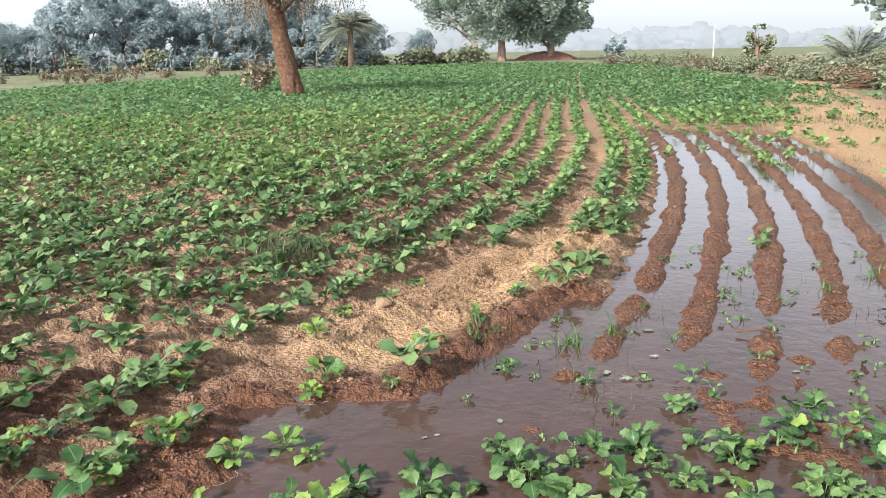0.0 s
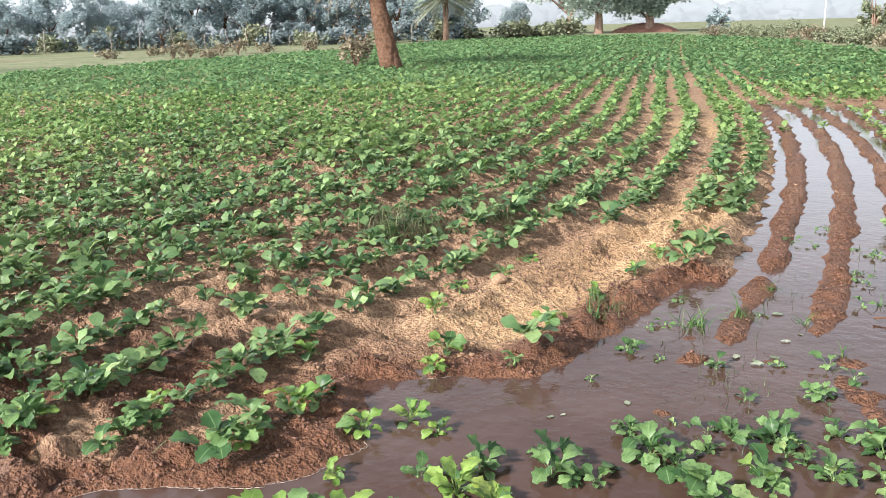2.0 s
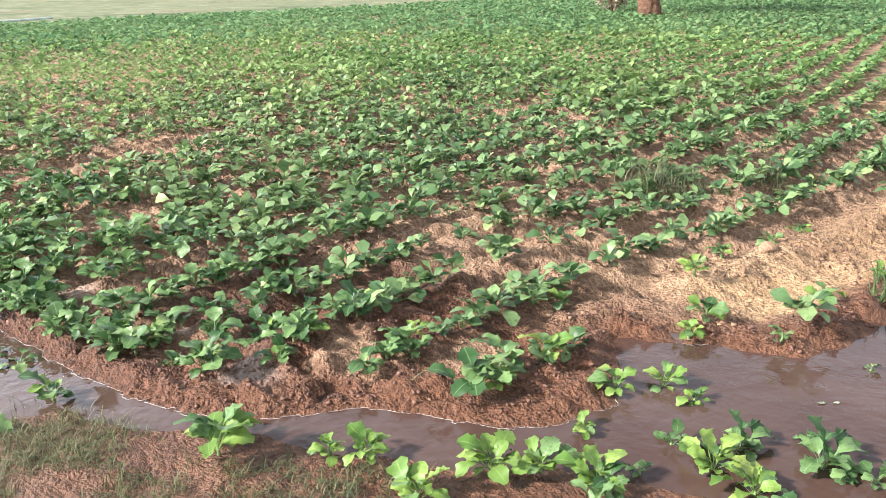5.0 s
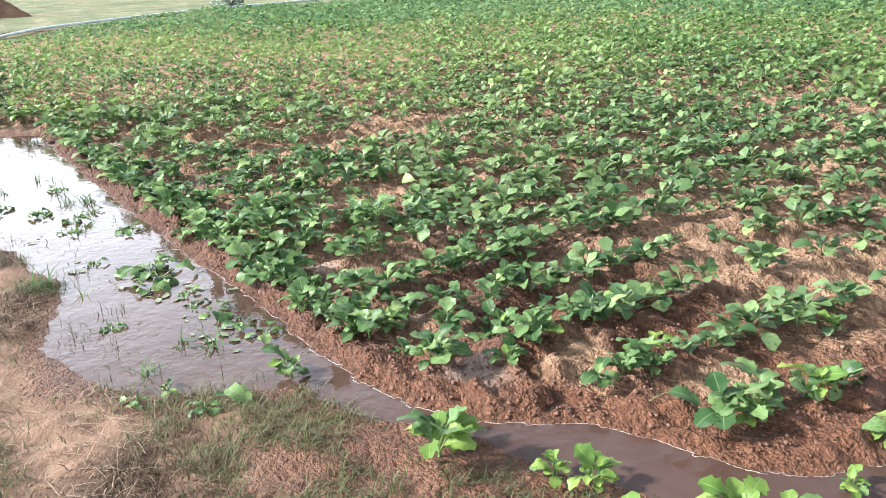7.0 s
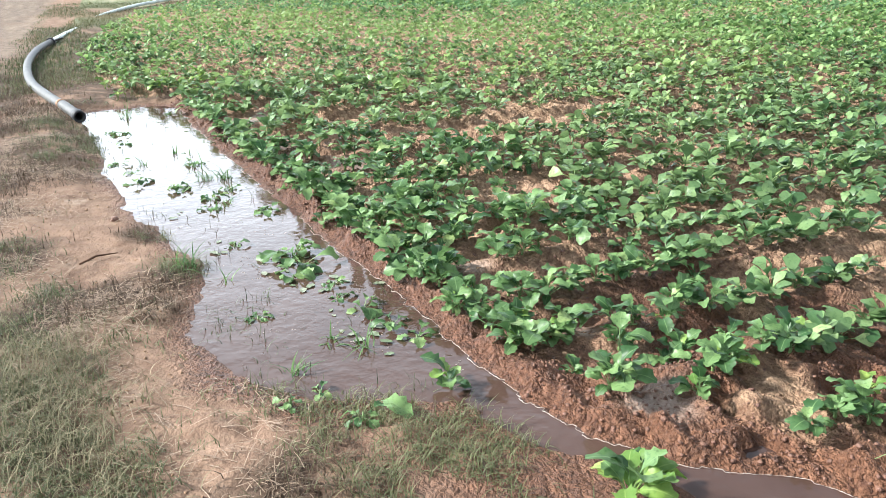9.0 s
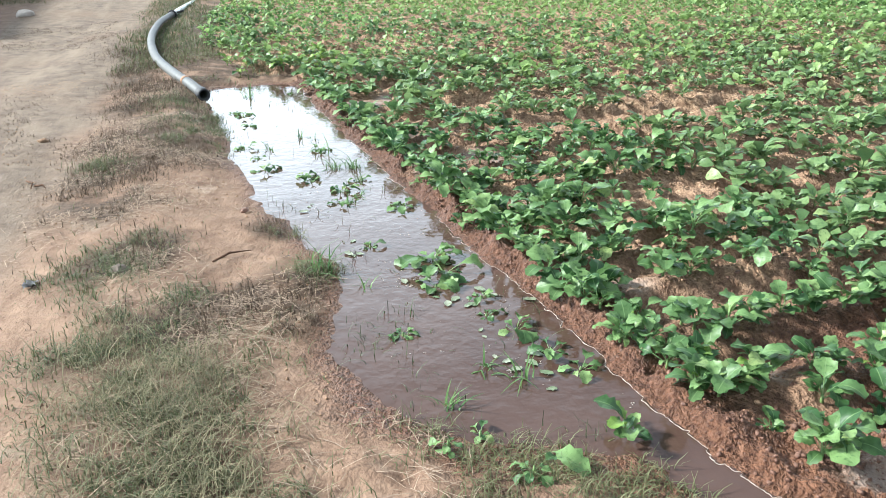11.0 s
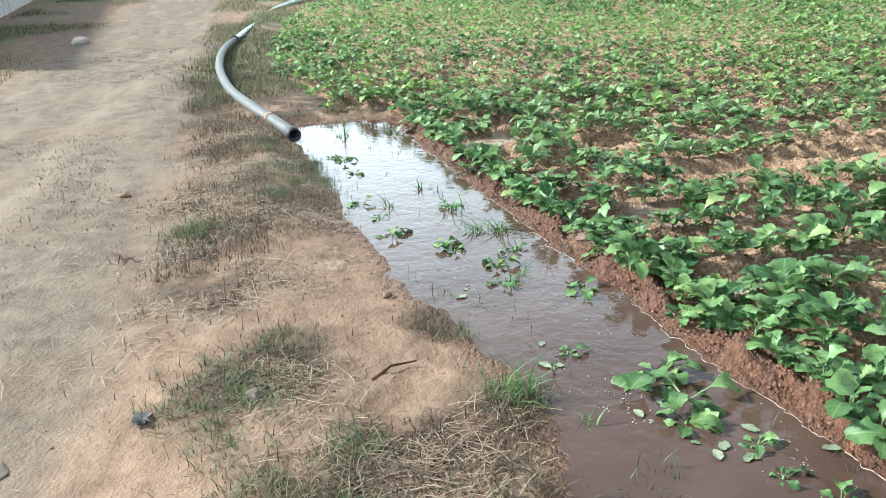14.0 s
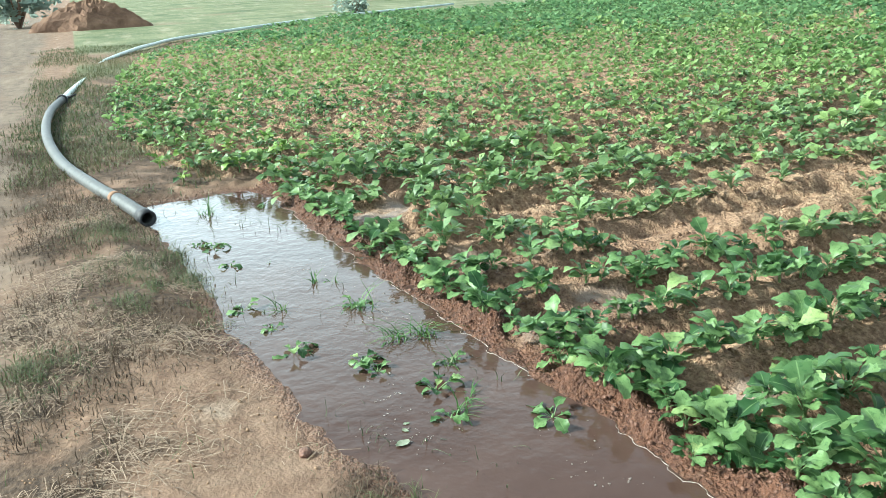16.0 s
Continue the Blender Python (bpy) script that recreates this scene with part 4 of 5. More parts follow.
def limbs(h, spread, base, seed, count=7, lean=(0, 0), fork=0.35):
    r = np.random.default_rng(seed)
    out = []
    top = Vector((lean[0], lean[1], h))
    trunk = [Vector((0, 0, -0.1)), Vector((0, 0, 0.05)), top * 0.3 + Vector((r.normal(0, 0.02 * h), 0, 0)), top * 0.65, top]
    out.append(tube(trunk, [base * 1.35, base * 1.1, base * 0.9, base * 0.72, base * 0.5], 10))
    for n in range(count):
        s = r.uniform(fork, 1.0)
        a = 2 * math.pi * n / count + r.uniform(-0.4, 0.4)
        p = top * s
        e = p + Vector((math.cos(a), math.sin(a), 0)) * spread * r.uniform(0.5, 0.95) + Vector((0, 0, spread * r.uniform(0.25, 0.8)))
        m = (p + e) / 2 + Vector((0, 0, spread * 0.12))
        out.append(tube([p, m, e], [base * 0.42, base * 0.26, base * 0.09], 6))
    return joined(out)


def make_tree(name, h, radius, base, seed, leaves, size, bark, leaf, squash=0.75, lean=(0, 0), lift=0.55):
    root = new(name)
    part("trunk", mesh_of("trunk", *limbs(h, radius * 0.8, base, seed, 8, lean), bark), root)
    crown = part("crown", leaf_cloud(leaves, radius, seed + 5, size, squash).mesh("crown", leaf), root)
    crown.location = (lean[0], lean[1], h + radius * squash * lift)
    return root


def far_trees():
    kinds = [make_tree("tree", 3.4, 5.2, 0.30, 11, 15000, 0.19, BARK, HAZE_PALED, 0.95), make_tree("tree", 2.6, 4.4, 0.24, 12, 13000, 0.19, BARK, HAZE_PALED, 0.9),
             make_tree("tree", 5.0, 6.0, 0.34, 13, 17000, 0.2, BARK, HAZE_PALED, 0.9)]
    # azimuth (degrees left of +y), distance, kind, size
    rows = [(63, 104, 0, 0.6), (60, 100, 1, 0.7), (57, 104, 0, 0.55), (54.5, 98, 1, 0.6), (52, 102, 1, 0.72), (50, 98, 0, 0.58), (48.3, 104, 1, 0.6), (46.6, 99, 1, 0.52), (45, 103, 0, 0.62), (43.4, 98, 0, 0.85), (41.6, 104, 2, 0.82),
            (40.2, 99, 0, 0.78), (38.4, 103, 1, 0.8), (36.6, 99, 0, 0.62), (35.0, 104, 1, 0.85), (33.4, 100, 0, 0.66), (31.8, 106, 2, 0.66), (30.4, 101, 0, 0.8), (28.6, 112, 1, 0.8), (26.9, 116, 0, 0.62), (25.8, 114, 1, 0.58), (22.6, 125, 1, 0.5)]
    used = set()
    for n, (az, d, k, s) in enumerate(rows):
        m = pose(-d * math.sin(radians(az)), d * math.cos(radians(az)), 0, 0, 0, 67 * n) @ Matrix.Scale(s, 4)
        if k in used:
            ob = copy_thing(kinds[k], m)
            ob.scale = (s, s, s)
        else:
            ob = kinds[k]
            ob.matrix_basis = m
            used.add(k)
        tagged(ob, "dense tree with leaves coloured pale for haze, in a line beyond the field", "tree", "trees behind the field")


far_trees()


def big_trees():
    for x, y, h, rad, seed in ((-33.4, 107.5, 5.0, 7.6, 21), (-39.2, 113.5, 5.5, 8.2, 22), (-27.8, 111.0, 4.2, 6.4, 24)):
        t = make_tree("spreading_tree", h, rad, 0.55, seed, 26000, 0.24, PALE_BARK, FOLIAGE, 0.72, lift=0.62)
        t.location = (x, y, 0)
        tagged(t, "broad spreading tree with pale trunk and grey-green leaves", "tree", "spreading trees at the field's end")


big_trees()


def near_tree():
    root = new("leaning_tree")
    root.location = (-15.95, 27.9, 0)
    r = np.random.default_rng(31)
    top = Vector((-0.95, 0.3, 4.6))
    pts = [Vector((0.06, 0, -0.1)), Vector((0.03, 0, 0.12)), Vector((-0.1, 0, 0.9)), Vector((-0.36, 0.05, 2.1)), Vector((-0.62, 0.1, 3.2)), top]
    line = [pts[n].lerp(pts[n + 1], k / 8) for n in range(5) for k in range(8)] + [top]
    girth = np.interp(np.linspace(0, 5, 41), range(6), [0.5, 0.42, 0.36, 0.33, 0.31, 0.24])
    vs, fs = tube(line, list(girth), 36)
    vs = [v + (v - line[n // 36]).normalized() * (0.05 * noise.noise(Vector((v.x * 6, v.y * 6, v.z * 1.5))) + 0.028 * noise.noise(Vector((v.x * 15, v.y * 15, v.z * 3)))) for n, v in enumerate(vs)]
    part("trunk", mesh_of("trunk", vs, fs, BARK), root)
    twigs, tips = [], []
    for n in range(13):
        a = 2 * math.pi * n / 13 + r.uniform(-0.2, 0.2)
        s = pts[3].lerp(top, r.uniform(0.3, 1.0))
        e = s + Vector((math.cos(a) * r.uniform(1.8, 3.9), math.sin(a) * r.uniform(1.8, 3.6), r.uniform(0.6, 2.4)))
        m = s.lerp(e, 0.5) + Vector((0, 0, 0.5))
        twigs.append(tube([s, m, e], [0.13, 0.08, 0.03], 6))
        for _ in range(26):
            b = m.lerp(e, r.uniform(0, 1)) + Vector(r.normal(0, 0.3, 3))
            t = b + Vector((r.normal(0, 0.6), r.normal(0, 0.6), -r.uniform(0.5, 2.2)))
            q = b.lerp(t, 0.5) + Vector((r.normal(0, 0.1), r.normal(0, 0.1), 0.25))
            twigs.append(tube([b, q, t], [0.016, 0.012, 0.005], 3, False))
            tips += [b.lerp(t, u) + Vector(r.normal(0, 0.12, 3)) for u in r.uniform(0, 1, 45)]
    part("branchwork", mesh_of("branchwork", *joined(twigs), PALE_BARK), root)
    pos = np.array([tuple(t) for t in tips])
    heap = Heap()
    quad = np.array([(0, -0.3, 0), (0.5, -0.4, 0.1), (0.5, 0.4, 0.1), (0, 0.3, 0), (1, -0.2, -0.05), (1, 0.2, -0.05)])
    n = len(pos)
    heap.add(quad, np.array([(0, 1, 2, 3), (1, 4, 5, 2)]), turns(r.uniform(0, 6.28, n), r.uniform(-1.2, 1.4, n), r.uniform(0.035, 0.1, n), pos))
    crown = part("crown", heap.mesh("crown", THIN), root)
    tagged(root, "leaning tree with rough brown trunk and sparse drooping twigs", "tree")


near_tree()


def palm(name, x, y, trunk_h, frond, count, seed, label, droop=1.0, scale=1.0):
    r = np.random.default_rng(seed)
    root = new(name)
    root.location = (x, y, 0)
    if trunk_h > 0.5:
        part("trunk", mesh_of("trunk", *tube([(0, 0, -0.1), (0.03, 0, trunk_h * 0.5), (0, 0, trunk_h)], [0.34 * scale, 0.26 * scale, 0.3 * scale], 9), PALE_BARK), root)
    for n in range(count):
        vs, fs = [], []
        segs = 26
        rise = r.uniform(-0.35, 1.3)
        run, lift = math.cos(min(rise, 1.25)), math.sin(rise)
        wide = frond * 0.2
        for k in range(segs + 1):
            s = k / segs
            c = Vector((frond * s * run, 0, frond * (s * lift - droop * 0.42 * s * s)))
            w = wide * (0.35 + 1.2 * s) * (1 - s ** 4) + 0.02
            for u in (-1, 1):
                vs += [c + Vector((-0.02 * frond, 0.012 * u, 0)), c + Vector((frond * 0.11, u * w, -0.25 * w + r.normal(0, 0.03))), c + Vector((frond * 0.03, 0.012 * u, 0))]
            if k > 2:
                for j in (0, 3):
                    o = len(vs) - 6 + j
                    fs.append((o, o + 1, o + 2))
            if k > 0:
                o, q = len(vs) - 6, len(vs) - 12
                fs.append((q, q + 3, o + 3, o))
        part("frond", mesh_of("frond", vs, fs, PALM), root, pose(0, 0, trunk_h, 0, 0, 360 * n / count + r.uniform(-20, 20)))
    return tagged(root, label, "palm")


palm("date_palm", -38.9, 76.0, 4.0, 3.3, 85, 41, "date palm with a round grey-green crown and hanging dry fronds", 1.2)
palm("date_palm", 4.4, 46.5, 0.7, 2.9, 38, 42, "low bushy date palm at the field's edge", 0.9)


def distant_woods():
    """Hazy woods all along the far side, too far to shift as the camera moves."""
    m, nt, p = material("haze_glow_woods", 1.0, 0.0)
    # near-black base; a blue-grey emission stands in for the haze
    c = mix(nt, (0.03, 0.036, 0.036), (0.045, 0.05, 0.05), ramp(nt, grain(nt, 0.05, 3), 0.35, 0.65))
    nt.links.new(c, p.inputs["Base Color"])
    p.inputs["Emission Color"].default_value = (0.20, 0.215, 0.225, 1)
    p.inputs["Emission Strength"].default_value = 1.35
    r = np.random.default_rng(61)
    bm = bmesh.new()
    bmesh.ops.create_icosphere(bm, subdivisions=3, radius=1)
    ball = [v.co.copy() for v in bm.verts]
    tris = np.array([[v.index for v in f.verts] for f in bm.faces])
    bm.free()
    vs, fs = [], []
    for n in range(300):
        az, d = radians(68 - 90 * n / 299 + r.uniform(-0.3, 0.3)), r.uniform(390, 480)
        h = r.uniform(1.8, 4.4) * (0.8 + 0.9 * vnoise(math.degrees(az), 0.0, 3.5, 62))
        off = Vector(r.uniform(0, 50, 3))
        fs.append(tris + len(vs))
        for v in ball:
            k = 1 + 0.5 * noise.noise(v * 1.6 + off) + 0.45 * noise.noise(v * 4 + off) + 0.25 * noise.noise(v * 9 + off)
            vs.append((v.x * k * h * 1.3 - d * math.sin(az), v.y * k * h * 0.7 + d * math.cos(az), 0.7 * h + v.z * k * h * 0.85))
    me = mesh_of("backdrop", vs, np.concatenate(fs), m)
    tagged(new("backdrop", me), "woods on the horizon, haze put in as a pale blue-grey glow", "backdrop", kind="structure")


distant_woods()


def shrub(x, y, radius, height, seed, mat, label, leaves=900, size=0.14):
    root = new("shrub")
    root.location = (x, y, 0)
    r = np.random.default_rng(seed)
    stems = []
    for n in range(9):
        a = r.uniform(0, 6.28)
        e = Vector((math.cos(a) * radius * r.uniform(0.3, 0.9), math.sin(a) * radius * r.uniform(0.3, 0.9), height * r.uniform(0.6, 1.05)))
        stems.append(tube([(0, 0, -0.05), e * 0.5 + Vector((0, 0, 0.1 * height)), e], [0.03 * height, 0.018 * height, 0.006], 5, False))
    part("stem", mesh_of("stem", *joined(stems), PALE_BARK), root)
    crown = part("foliage", leaf_cloud(leaves, radius, seed + 3, size, height * 0.52 / radius, 30, 0.3).mesh("foliage", mat), root)
    crown.location = (0, 0, height * 0.52)
    return tagged(root, label, "shrub")


def shrubs():
    def polar(az, d):
        return -d * math.sin(radians(az)) + 1.2, d * math.cos(radians(az)) + 0.3
    r = np.random.default_rng(71)
    # the overgrown edge before the trees
    for n in range(24):
        x, y = polar(57 - 1.35 * n + r.uniform(-0.5, 0.5), r.uniform(88, 96))
        shrub(x, y, r.uniform(1.2, 2.4), r.uniform(1.2, 2.6), 200 + n, THICKET if n % 3 else SHRUB, "dense shrub at the foot of the far trees", 600, 0.25)
    for n, az in enumerate((26.2, 23.8, 22.9, 21.9, 21.0, 19.8)):
        x, y = polar(az, 89 + n)
        shrub(x, y, 1.7, 1.1 + 0.35 * (n % 3), 240 + n, SHRUB, "dusty green bush at the end of the field", 700, 0.25)
    # dry weeds along the grass strip
    for n, (az, d) in enumerate(((49.5, 62), (45.6, 58), (44.6, 60), (43.4, 57), (42.6, 61), (41.6, 63), (39.8, 66), (36.9, 62), (34.0, 64), (46.8, 66))):
        x, y = polar(az, d)
        shrub(x, y, 0.8, 0.6 + 0.25 * (n % 3), 260 + n, THIN, "dry pinkish brown weed bush in the grass strip", 450, 0.09)
    # scrub on the open side
    rows = [(10.5, 80, 1.5, 1.1), (9.0, 74, 1.6, 1.2), (7.6, 69, 1.4, 1.0), (6.2, 66, 1.7, 1.4), (5.0, 63, 1.5, 1.1), (3.9, 58, 1.4, 1.0), (2.9, 54, 1.2, 0.8), (1.8, 51, 1.2, 0.8), (0.6, 48, 1.2, 0.8), (-0.6, 45, 1.2, 0.8), (-1.7, 43, 1.2, 0.9), (-2.7, 41, 1.2, 0.9),
            (-3.6, 38, 1.1, 0.9), (-4.6, 35, 1.0, 0.9), (-5.8, 33, 1.1, 1.1), (-7.2, 31, 1.2, 1.3), (-1.0, 50, 1.5, 1.2), (-3.0, 48, 1.6, 1.4), (-5.0, 44, 1.6, 1.5), (1.2, 56, 1.4, 1.1), (-8.5, 29, 1.2, 1.4)]
    for n, (az, d, a, h) in enumerate(rows):
        x, y = polar(az, d)
        shrub(x, y, a, h * 0.72, 300 + n, SHRUB if n % 4 else THIN, "dusty olive scrub beside the field", 2600, 0.075)
    x, y = polar(1.6, 77)
    shrub(x, y, 1.3, 3.0, 330, SHRUB, "tall thin bushy sapling beside the field", 700, 0.22)
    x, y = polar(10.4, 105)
    shrub(x, y, 1.4, 2.4, 331, HAZE_PALED, "small flat-topped tree by the far edge", 500, 0.3)
    shrub(-18.6, 29.6, 0.75, 1.5, 332, THIN, "straggly yellowish bush beside the leaning tree", 700, 0.1)
    shrub(-36.9, 10.4, 0.9, 0.7, 333, FOLIAGE, "low round green bush on the grass strip", 500, 0.12)
    shrub(-43.5, -2.6, 1.6, 2.0, 334, FOLIAGE, "dark green bush beside the heap of soil", 900, 0.2)
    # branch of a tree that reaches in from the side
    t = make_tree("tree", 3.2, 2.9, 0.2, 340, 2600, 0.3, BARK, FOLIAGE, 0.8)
    t.location = (6.4, 42.5, 0)
    tagged(t, "grey-green tree above the low date palm", "tree")


shrubs()


def brush_pile():
    root = new("brush_pile")
    root.location = (4.9, 33.5, 0)
    r = np.random.default_rng(351)
    for n in range(70):
        a = r.normal(2.9, 0.35)
        b = Vector((r.uniform(-0.9, 1.2), r.uniform(-0.8, 0.8), r.uniform(0.05, 0.7)))
        d = Vector((math.cos(a), math.sin(a), r.uniform(-0.25, 0.2)))
        e = b + d * r.uniform(0.8, 1.9)
        e.z = max(e.z, 0.03)
        part("branch", mesh_of("branch", *tube([b, b.lerp(e, 0.5) + Vector(r.normal(0, 0.06, 3)), e], [0.028, 0.02, 0.008], 5), BARK), root)
    tagged(root, "heap of cut reddish brown branches at the field's edge", "brush pile")


brush_pile()


def heap_of(name, x, y, rx, ry, h, seed, mat, label, category, rings=16, sides=40, steep=1.5):
    r = np.random.default_rng(seed)
    vs, fs = [(0, 0, h)], []
    ph = r.uniform(0, 6.28, 6)
    for k in range(1, rings + 1):
        s = k / rings
        for j in range(sides):
            a = 2 * math.pi * j / sides
            w = 1 + 0.12 * math.sin(2 * a + ph[0]) + 0.08 * math.sin(5 * a + ph[1]) + 0.04 * math.sin(9 * a + ph[2] + 5 * s)
            z = h * (1 - s ** steep) * (1 + 0.16 * math.sin(3 * a + ph[3]) * s) + r.normal(0, 0.035 * h) * (s < 0.97)
            vs.append((math.cos(a) * s * rx * w, math.sin(a) * s * ry * w, z if k < rings else -0.08))
    for j in range(sides):
        fs.append((0, 1 + j, 1 + (j + 1) % sides))
    for k in range(rings - 1):
        for j in range(sides):
            a, b = 1 + k * sides + j, 1 + k * sides + (j + 1) % sides
            fs.append((a, a + sides, b + sides, b))
    ob = new(name, mesh_of(name, vs, fs, mat, False))
    ob.location = (x, y, 0)
    return tagged(ob, label, category)


HEAP_SOIL = plain("heap_soil", (0.12, 0.07, 0.048), (0.27, 0.165, 0.11), 2.2, 0.95, 0.2, 1.0, 0.15)
HAY = plain("hay", (0.30, 0.21, 0.15), (0.42, 0.31, 0.23), 5, 0.95, 0.2, 1.0, 0.1)
heap_of("dirt_mound", -38.5, 0.3, 1.3, 2.1, 1.1, 401, HEAP_SOIL, "big heap of dug brown soil beside the track", "soil heap")
heap_of("ruined_mound", -28.6, 112.0, 4.0, 2.5, 1.15, 402, plain("red_earth", (0.17, 0.085, 0.065), (0.27, 0.145, 0.11), 1.2, 0.95, 0.2, 1.0, 0.2), "long mound of reddish earth under the spreading trees", "earth mound", steep=2.4)
heap_of("haystack", -56.5, 86.5, 1.5, 1.5, 2.2, 403, HAY, "conical dull brown haystack by the fence", "haystack", steep=1.2)


def fence():
    r = np.random.default_rng(411)
    first = None
    wood = plain("weathered_post", (0.17, 0.145, 0.12), (0.28, 0.245, 0.21), 6, 0.9)
    me = mesh_of("fence_post", *tube([(0, 0, -0.2), (0.03, 0.02, 0.8), (-0.02, 0, 1.5), (0.05, 0, 2.2)], [0.05, 0.045, 0.04, 0.03], 7), wood)
    for az, d, tilt in ((53, 86, 3), (49.2, 86, 0), (47.6, 88, 8), (45.5, 88, -4), (43.6, 87, 2), (42.0, 85, -14), (40.9, 86, -4), (39.5, 85, 3), (38.2, 86, -3), (37.1, 84, -5), (36.4, 85, -8), (34.6, 86, 0), (33.2, 85, -3), (32.2, 84, -12), (30.2, 88, 2)):
        ob = new("fence_post", me)
        ob.matrix_basis = pose(-d * math.sin(radians(az)) + 1.2, d * math.cos(radians(az)) + 0.3, 0, r.uniform(-3, 3), tilt, az) @ Matrix.Diagonal((1, 1, r.uniform(0.45, 1.0), 1))
        tagged(ob, "crooked weathered wooden fence post", "fence post", "posts along the grass strip")
    pole = new("utility_pole", mesh_of("utility_pole", *tube([(0, 0, -0.3), (0, 0, 3.9)], [0.1, 0.07], 10), plain("pale_concrete", (0.55, 0.55, 0.53), (0.66, 0.66, 0.64), 8)))
    pole.location = (-7.1, 110.5, 0)
    tagged(pole, "slim pale concrete pole standing in the scrub", "pole")


fence()


def boundary_wall():
    """Old lime-washed wall beside the track, with posts against it."""
    lime, nt, p = material("old_limewash", 0.9, 0.2)
    c = mix(nt, (0.50, 0.47, 0.44), (0.66, 0.63, 0.60), ramp(nt, grain(nt, 3, 5), 0.3, 0.7))
    tc = nt.nodes.new("ShaderNodeTexCoord").outputs["Object"]
    mp = node(nt, "ShaderNodeMapping")
    mp.inputs["Scale"].default_value = (3.0, 3.0, 0.35)
    nt.links.new(tc, mp.inputs["Vector"])
    c = mix(nt, c, (0.16, 0.13, 0.11), ramp(nt, grain(nt, 1.6, 6, 0.7, mp.outputs[0]), 0.52, 0.75))
    nt.links.new(c, p.inputs["Base Color"])
    bumped(nt, p, grain(nt, 14, 6), 0.6, 0.03)
    a, b = Vector((-15.0, -5.55, 0)), Vector((-46.0, -8.9, 0))
    d = (b - a).normalized()
    side = Vector((-d.y, d.x, 0))
    r = np.random.default_rng(421)
    vs, fs = [], []
    n = 90
    for k in range(n + 1):
        q = a.lerp(b, k / n)
        w, h = 0.13 + r.normal(0, 0.006), 1.9 + r.normal(0, 0.02)
        for u, z in ((w, -0.2), (w, 0.6), (w * 0.95, h), (-w * 0.95, h), (-w, -0.2)):
            vs.append(q + side * (u + r.normal(0, 0.006)) + Vector((0, 0, z)))
    for k in range(n):
        for j in range(4):
            fs.append((k * 5 + j, k * 5 + j + 1, k * 5 + j + 6, k * 5 + j + 5))
    fs += [(0, 1, 2, 3, 4), tuple(n * 5 + j for j in (4, 3, 2, 1, 0))]
    tagged(new("wall_west", mesh_of("wall_west", vs, fs, lime, False)), "stained old limewashed boundary wall", "wall", kind="structure")
    wood = plain("dark_post", (0.13, 0.10, 0.08), (0.24, 0.19, 0.15), 8)
    me = mesh_of("wooden_post", *tube([(0, 0, -0.1), (0.02, 0, 0.9), (0, 0.02, 1.9)], [0.06, 0.05, 0.045], 7), wood)
    for k in (0.08, 0.125, 0.16, 0.2, 0.27, 0.34):
        ob = new("wooden_post", me)
        ob.matrix_basis = Matrix.Translation(a.lerp(b, k) - side * -0.24) @ pose(0, 0, 0, r.uniform(-4, 4), r.uniform(-4, 4), 50 * k)
        tagged(ob, "dark weathered post standing against the wall", "post", "posts against the wall")


boundary_wall()


# ---- irrigation pipe ----
def ring_tube(points, outer, inner, sides=20):
    """A hollow tube with a lip at its open start."""
    vo, fo = tube(points, [outer] * len(points), sides, False)
    vi, fi = tube(points, [inner] * len(points), sides, False)
    n = len(vo)
    f = fo + [tuple(reversed([i + n for i in q])) for q in fi]
    f += [(k, n + k, n + (k + 1) % sides, (k + 1) % sides) for k in range(sides)]
    e = (len(points) - 1) * sides
    f += [(e + k, e + (k + 1) % sides, n + e + (k + 1) % sides, n + e + k) for k in range(sides)]
    return vo + vi, f


def smooth_line(pts, per=8):
    out = []
    p = [Vector(v) for v in pts]
    for n in range(len(p) - 1):
        a, b, c, d = p[max(n - 1, 0)], p[n], p[n + 1], p[min(n + 2, len(p) - 1)]
        for k in range(per):
            t = k / per
            out.append(0.5 * (2 * b + (c - a) * t + (2 * a - 5 * b + 4 * c - d) * t * t + (3 * b - a - 3 * c + d) * t ** 3))
    return out + [p[-1]]


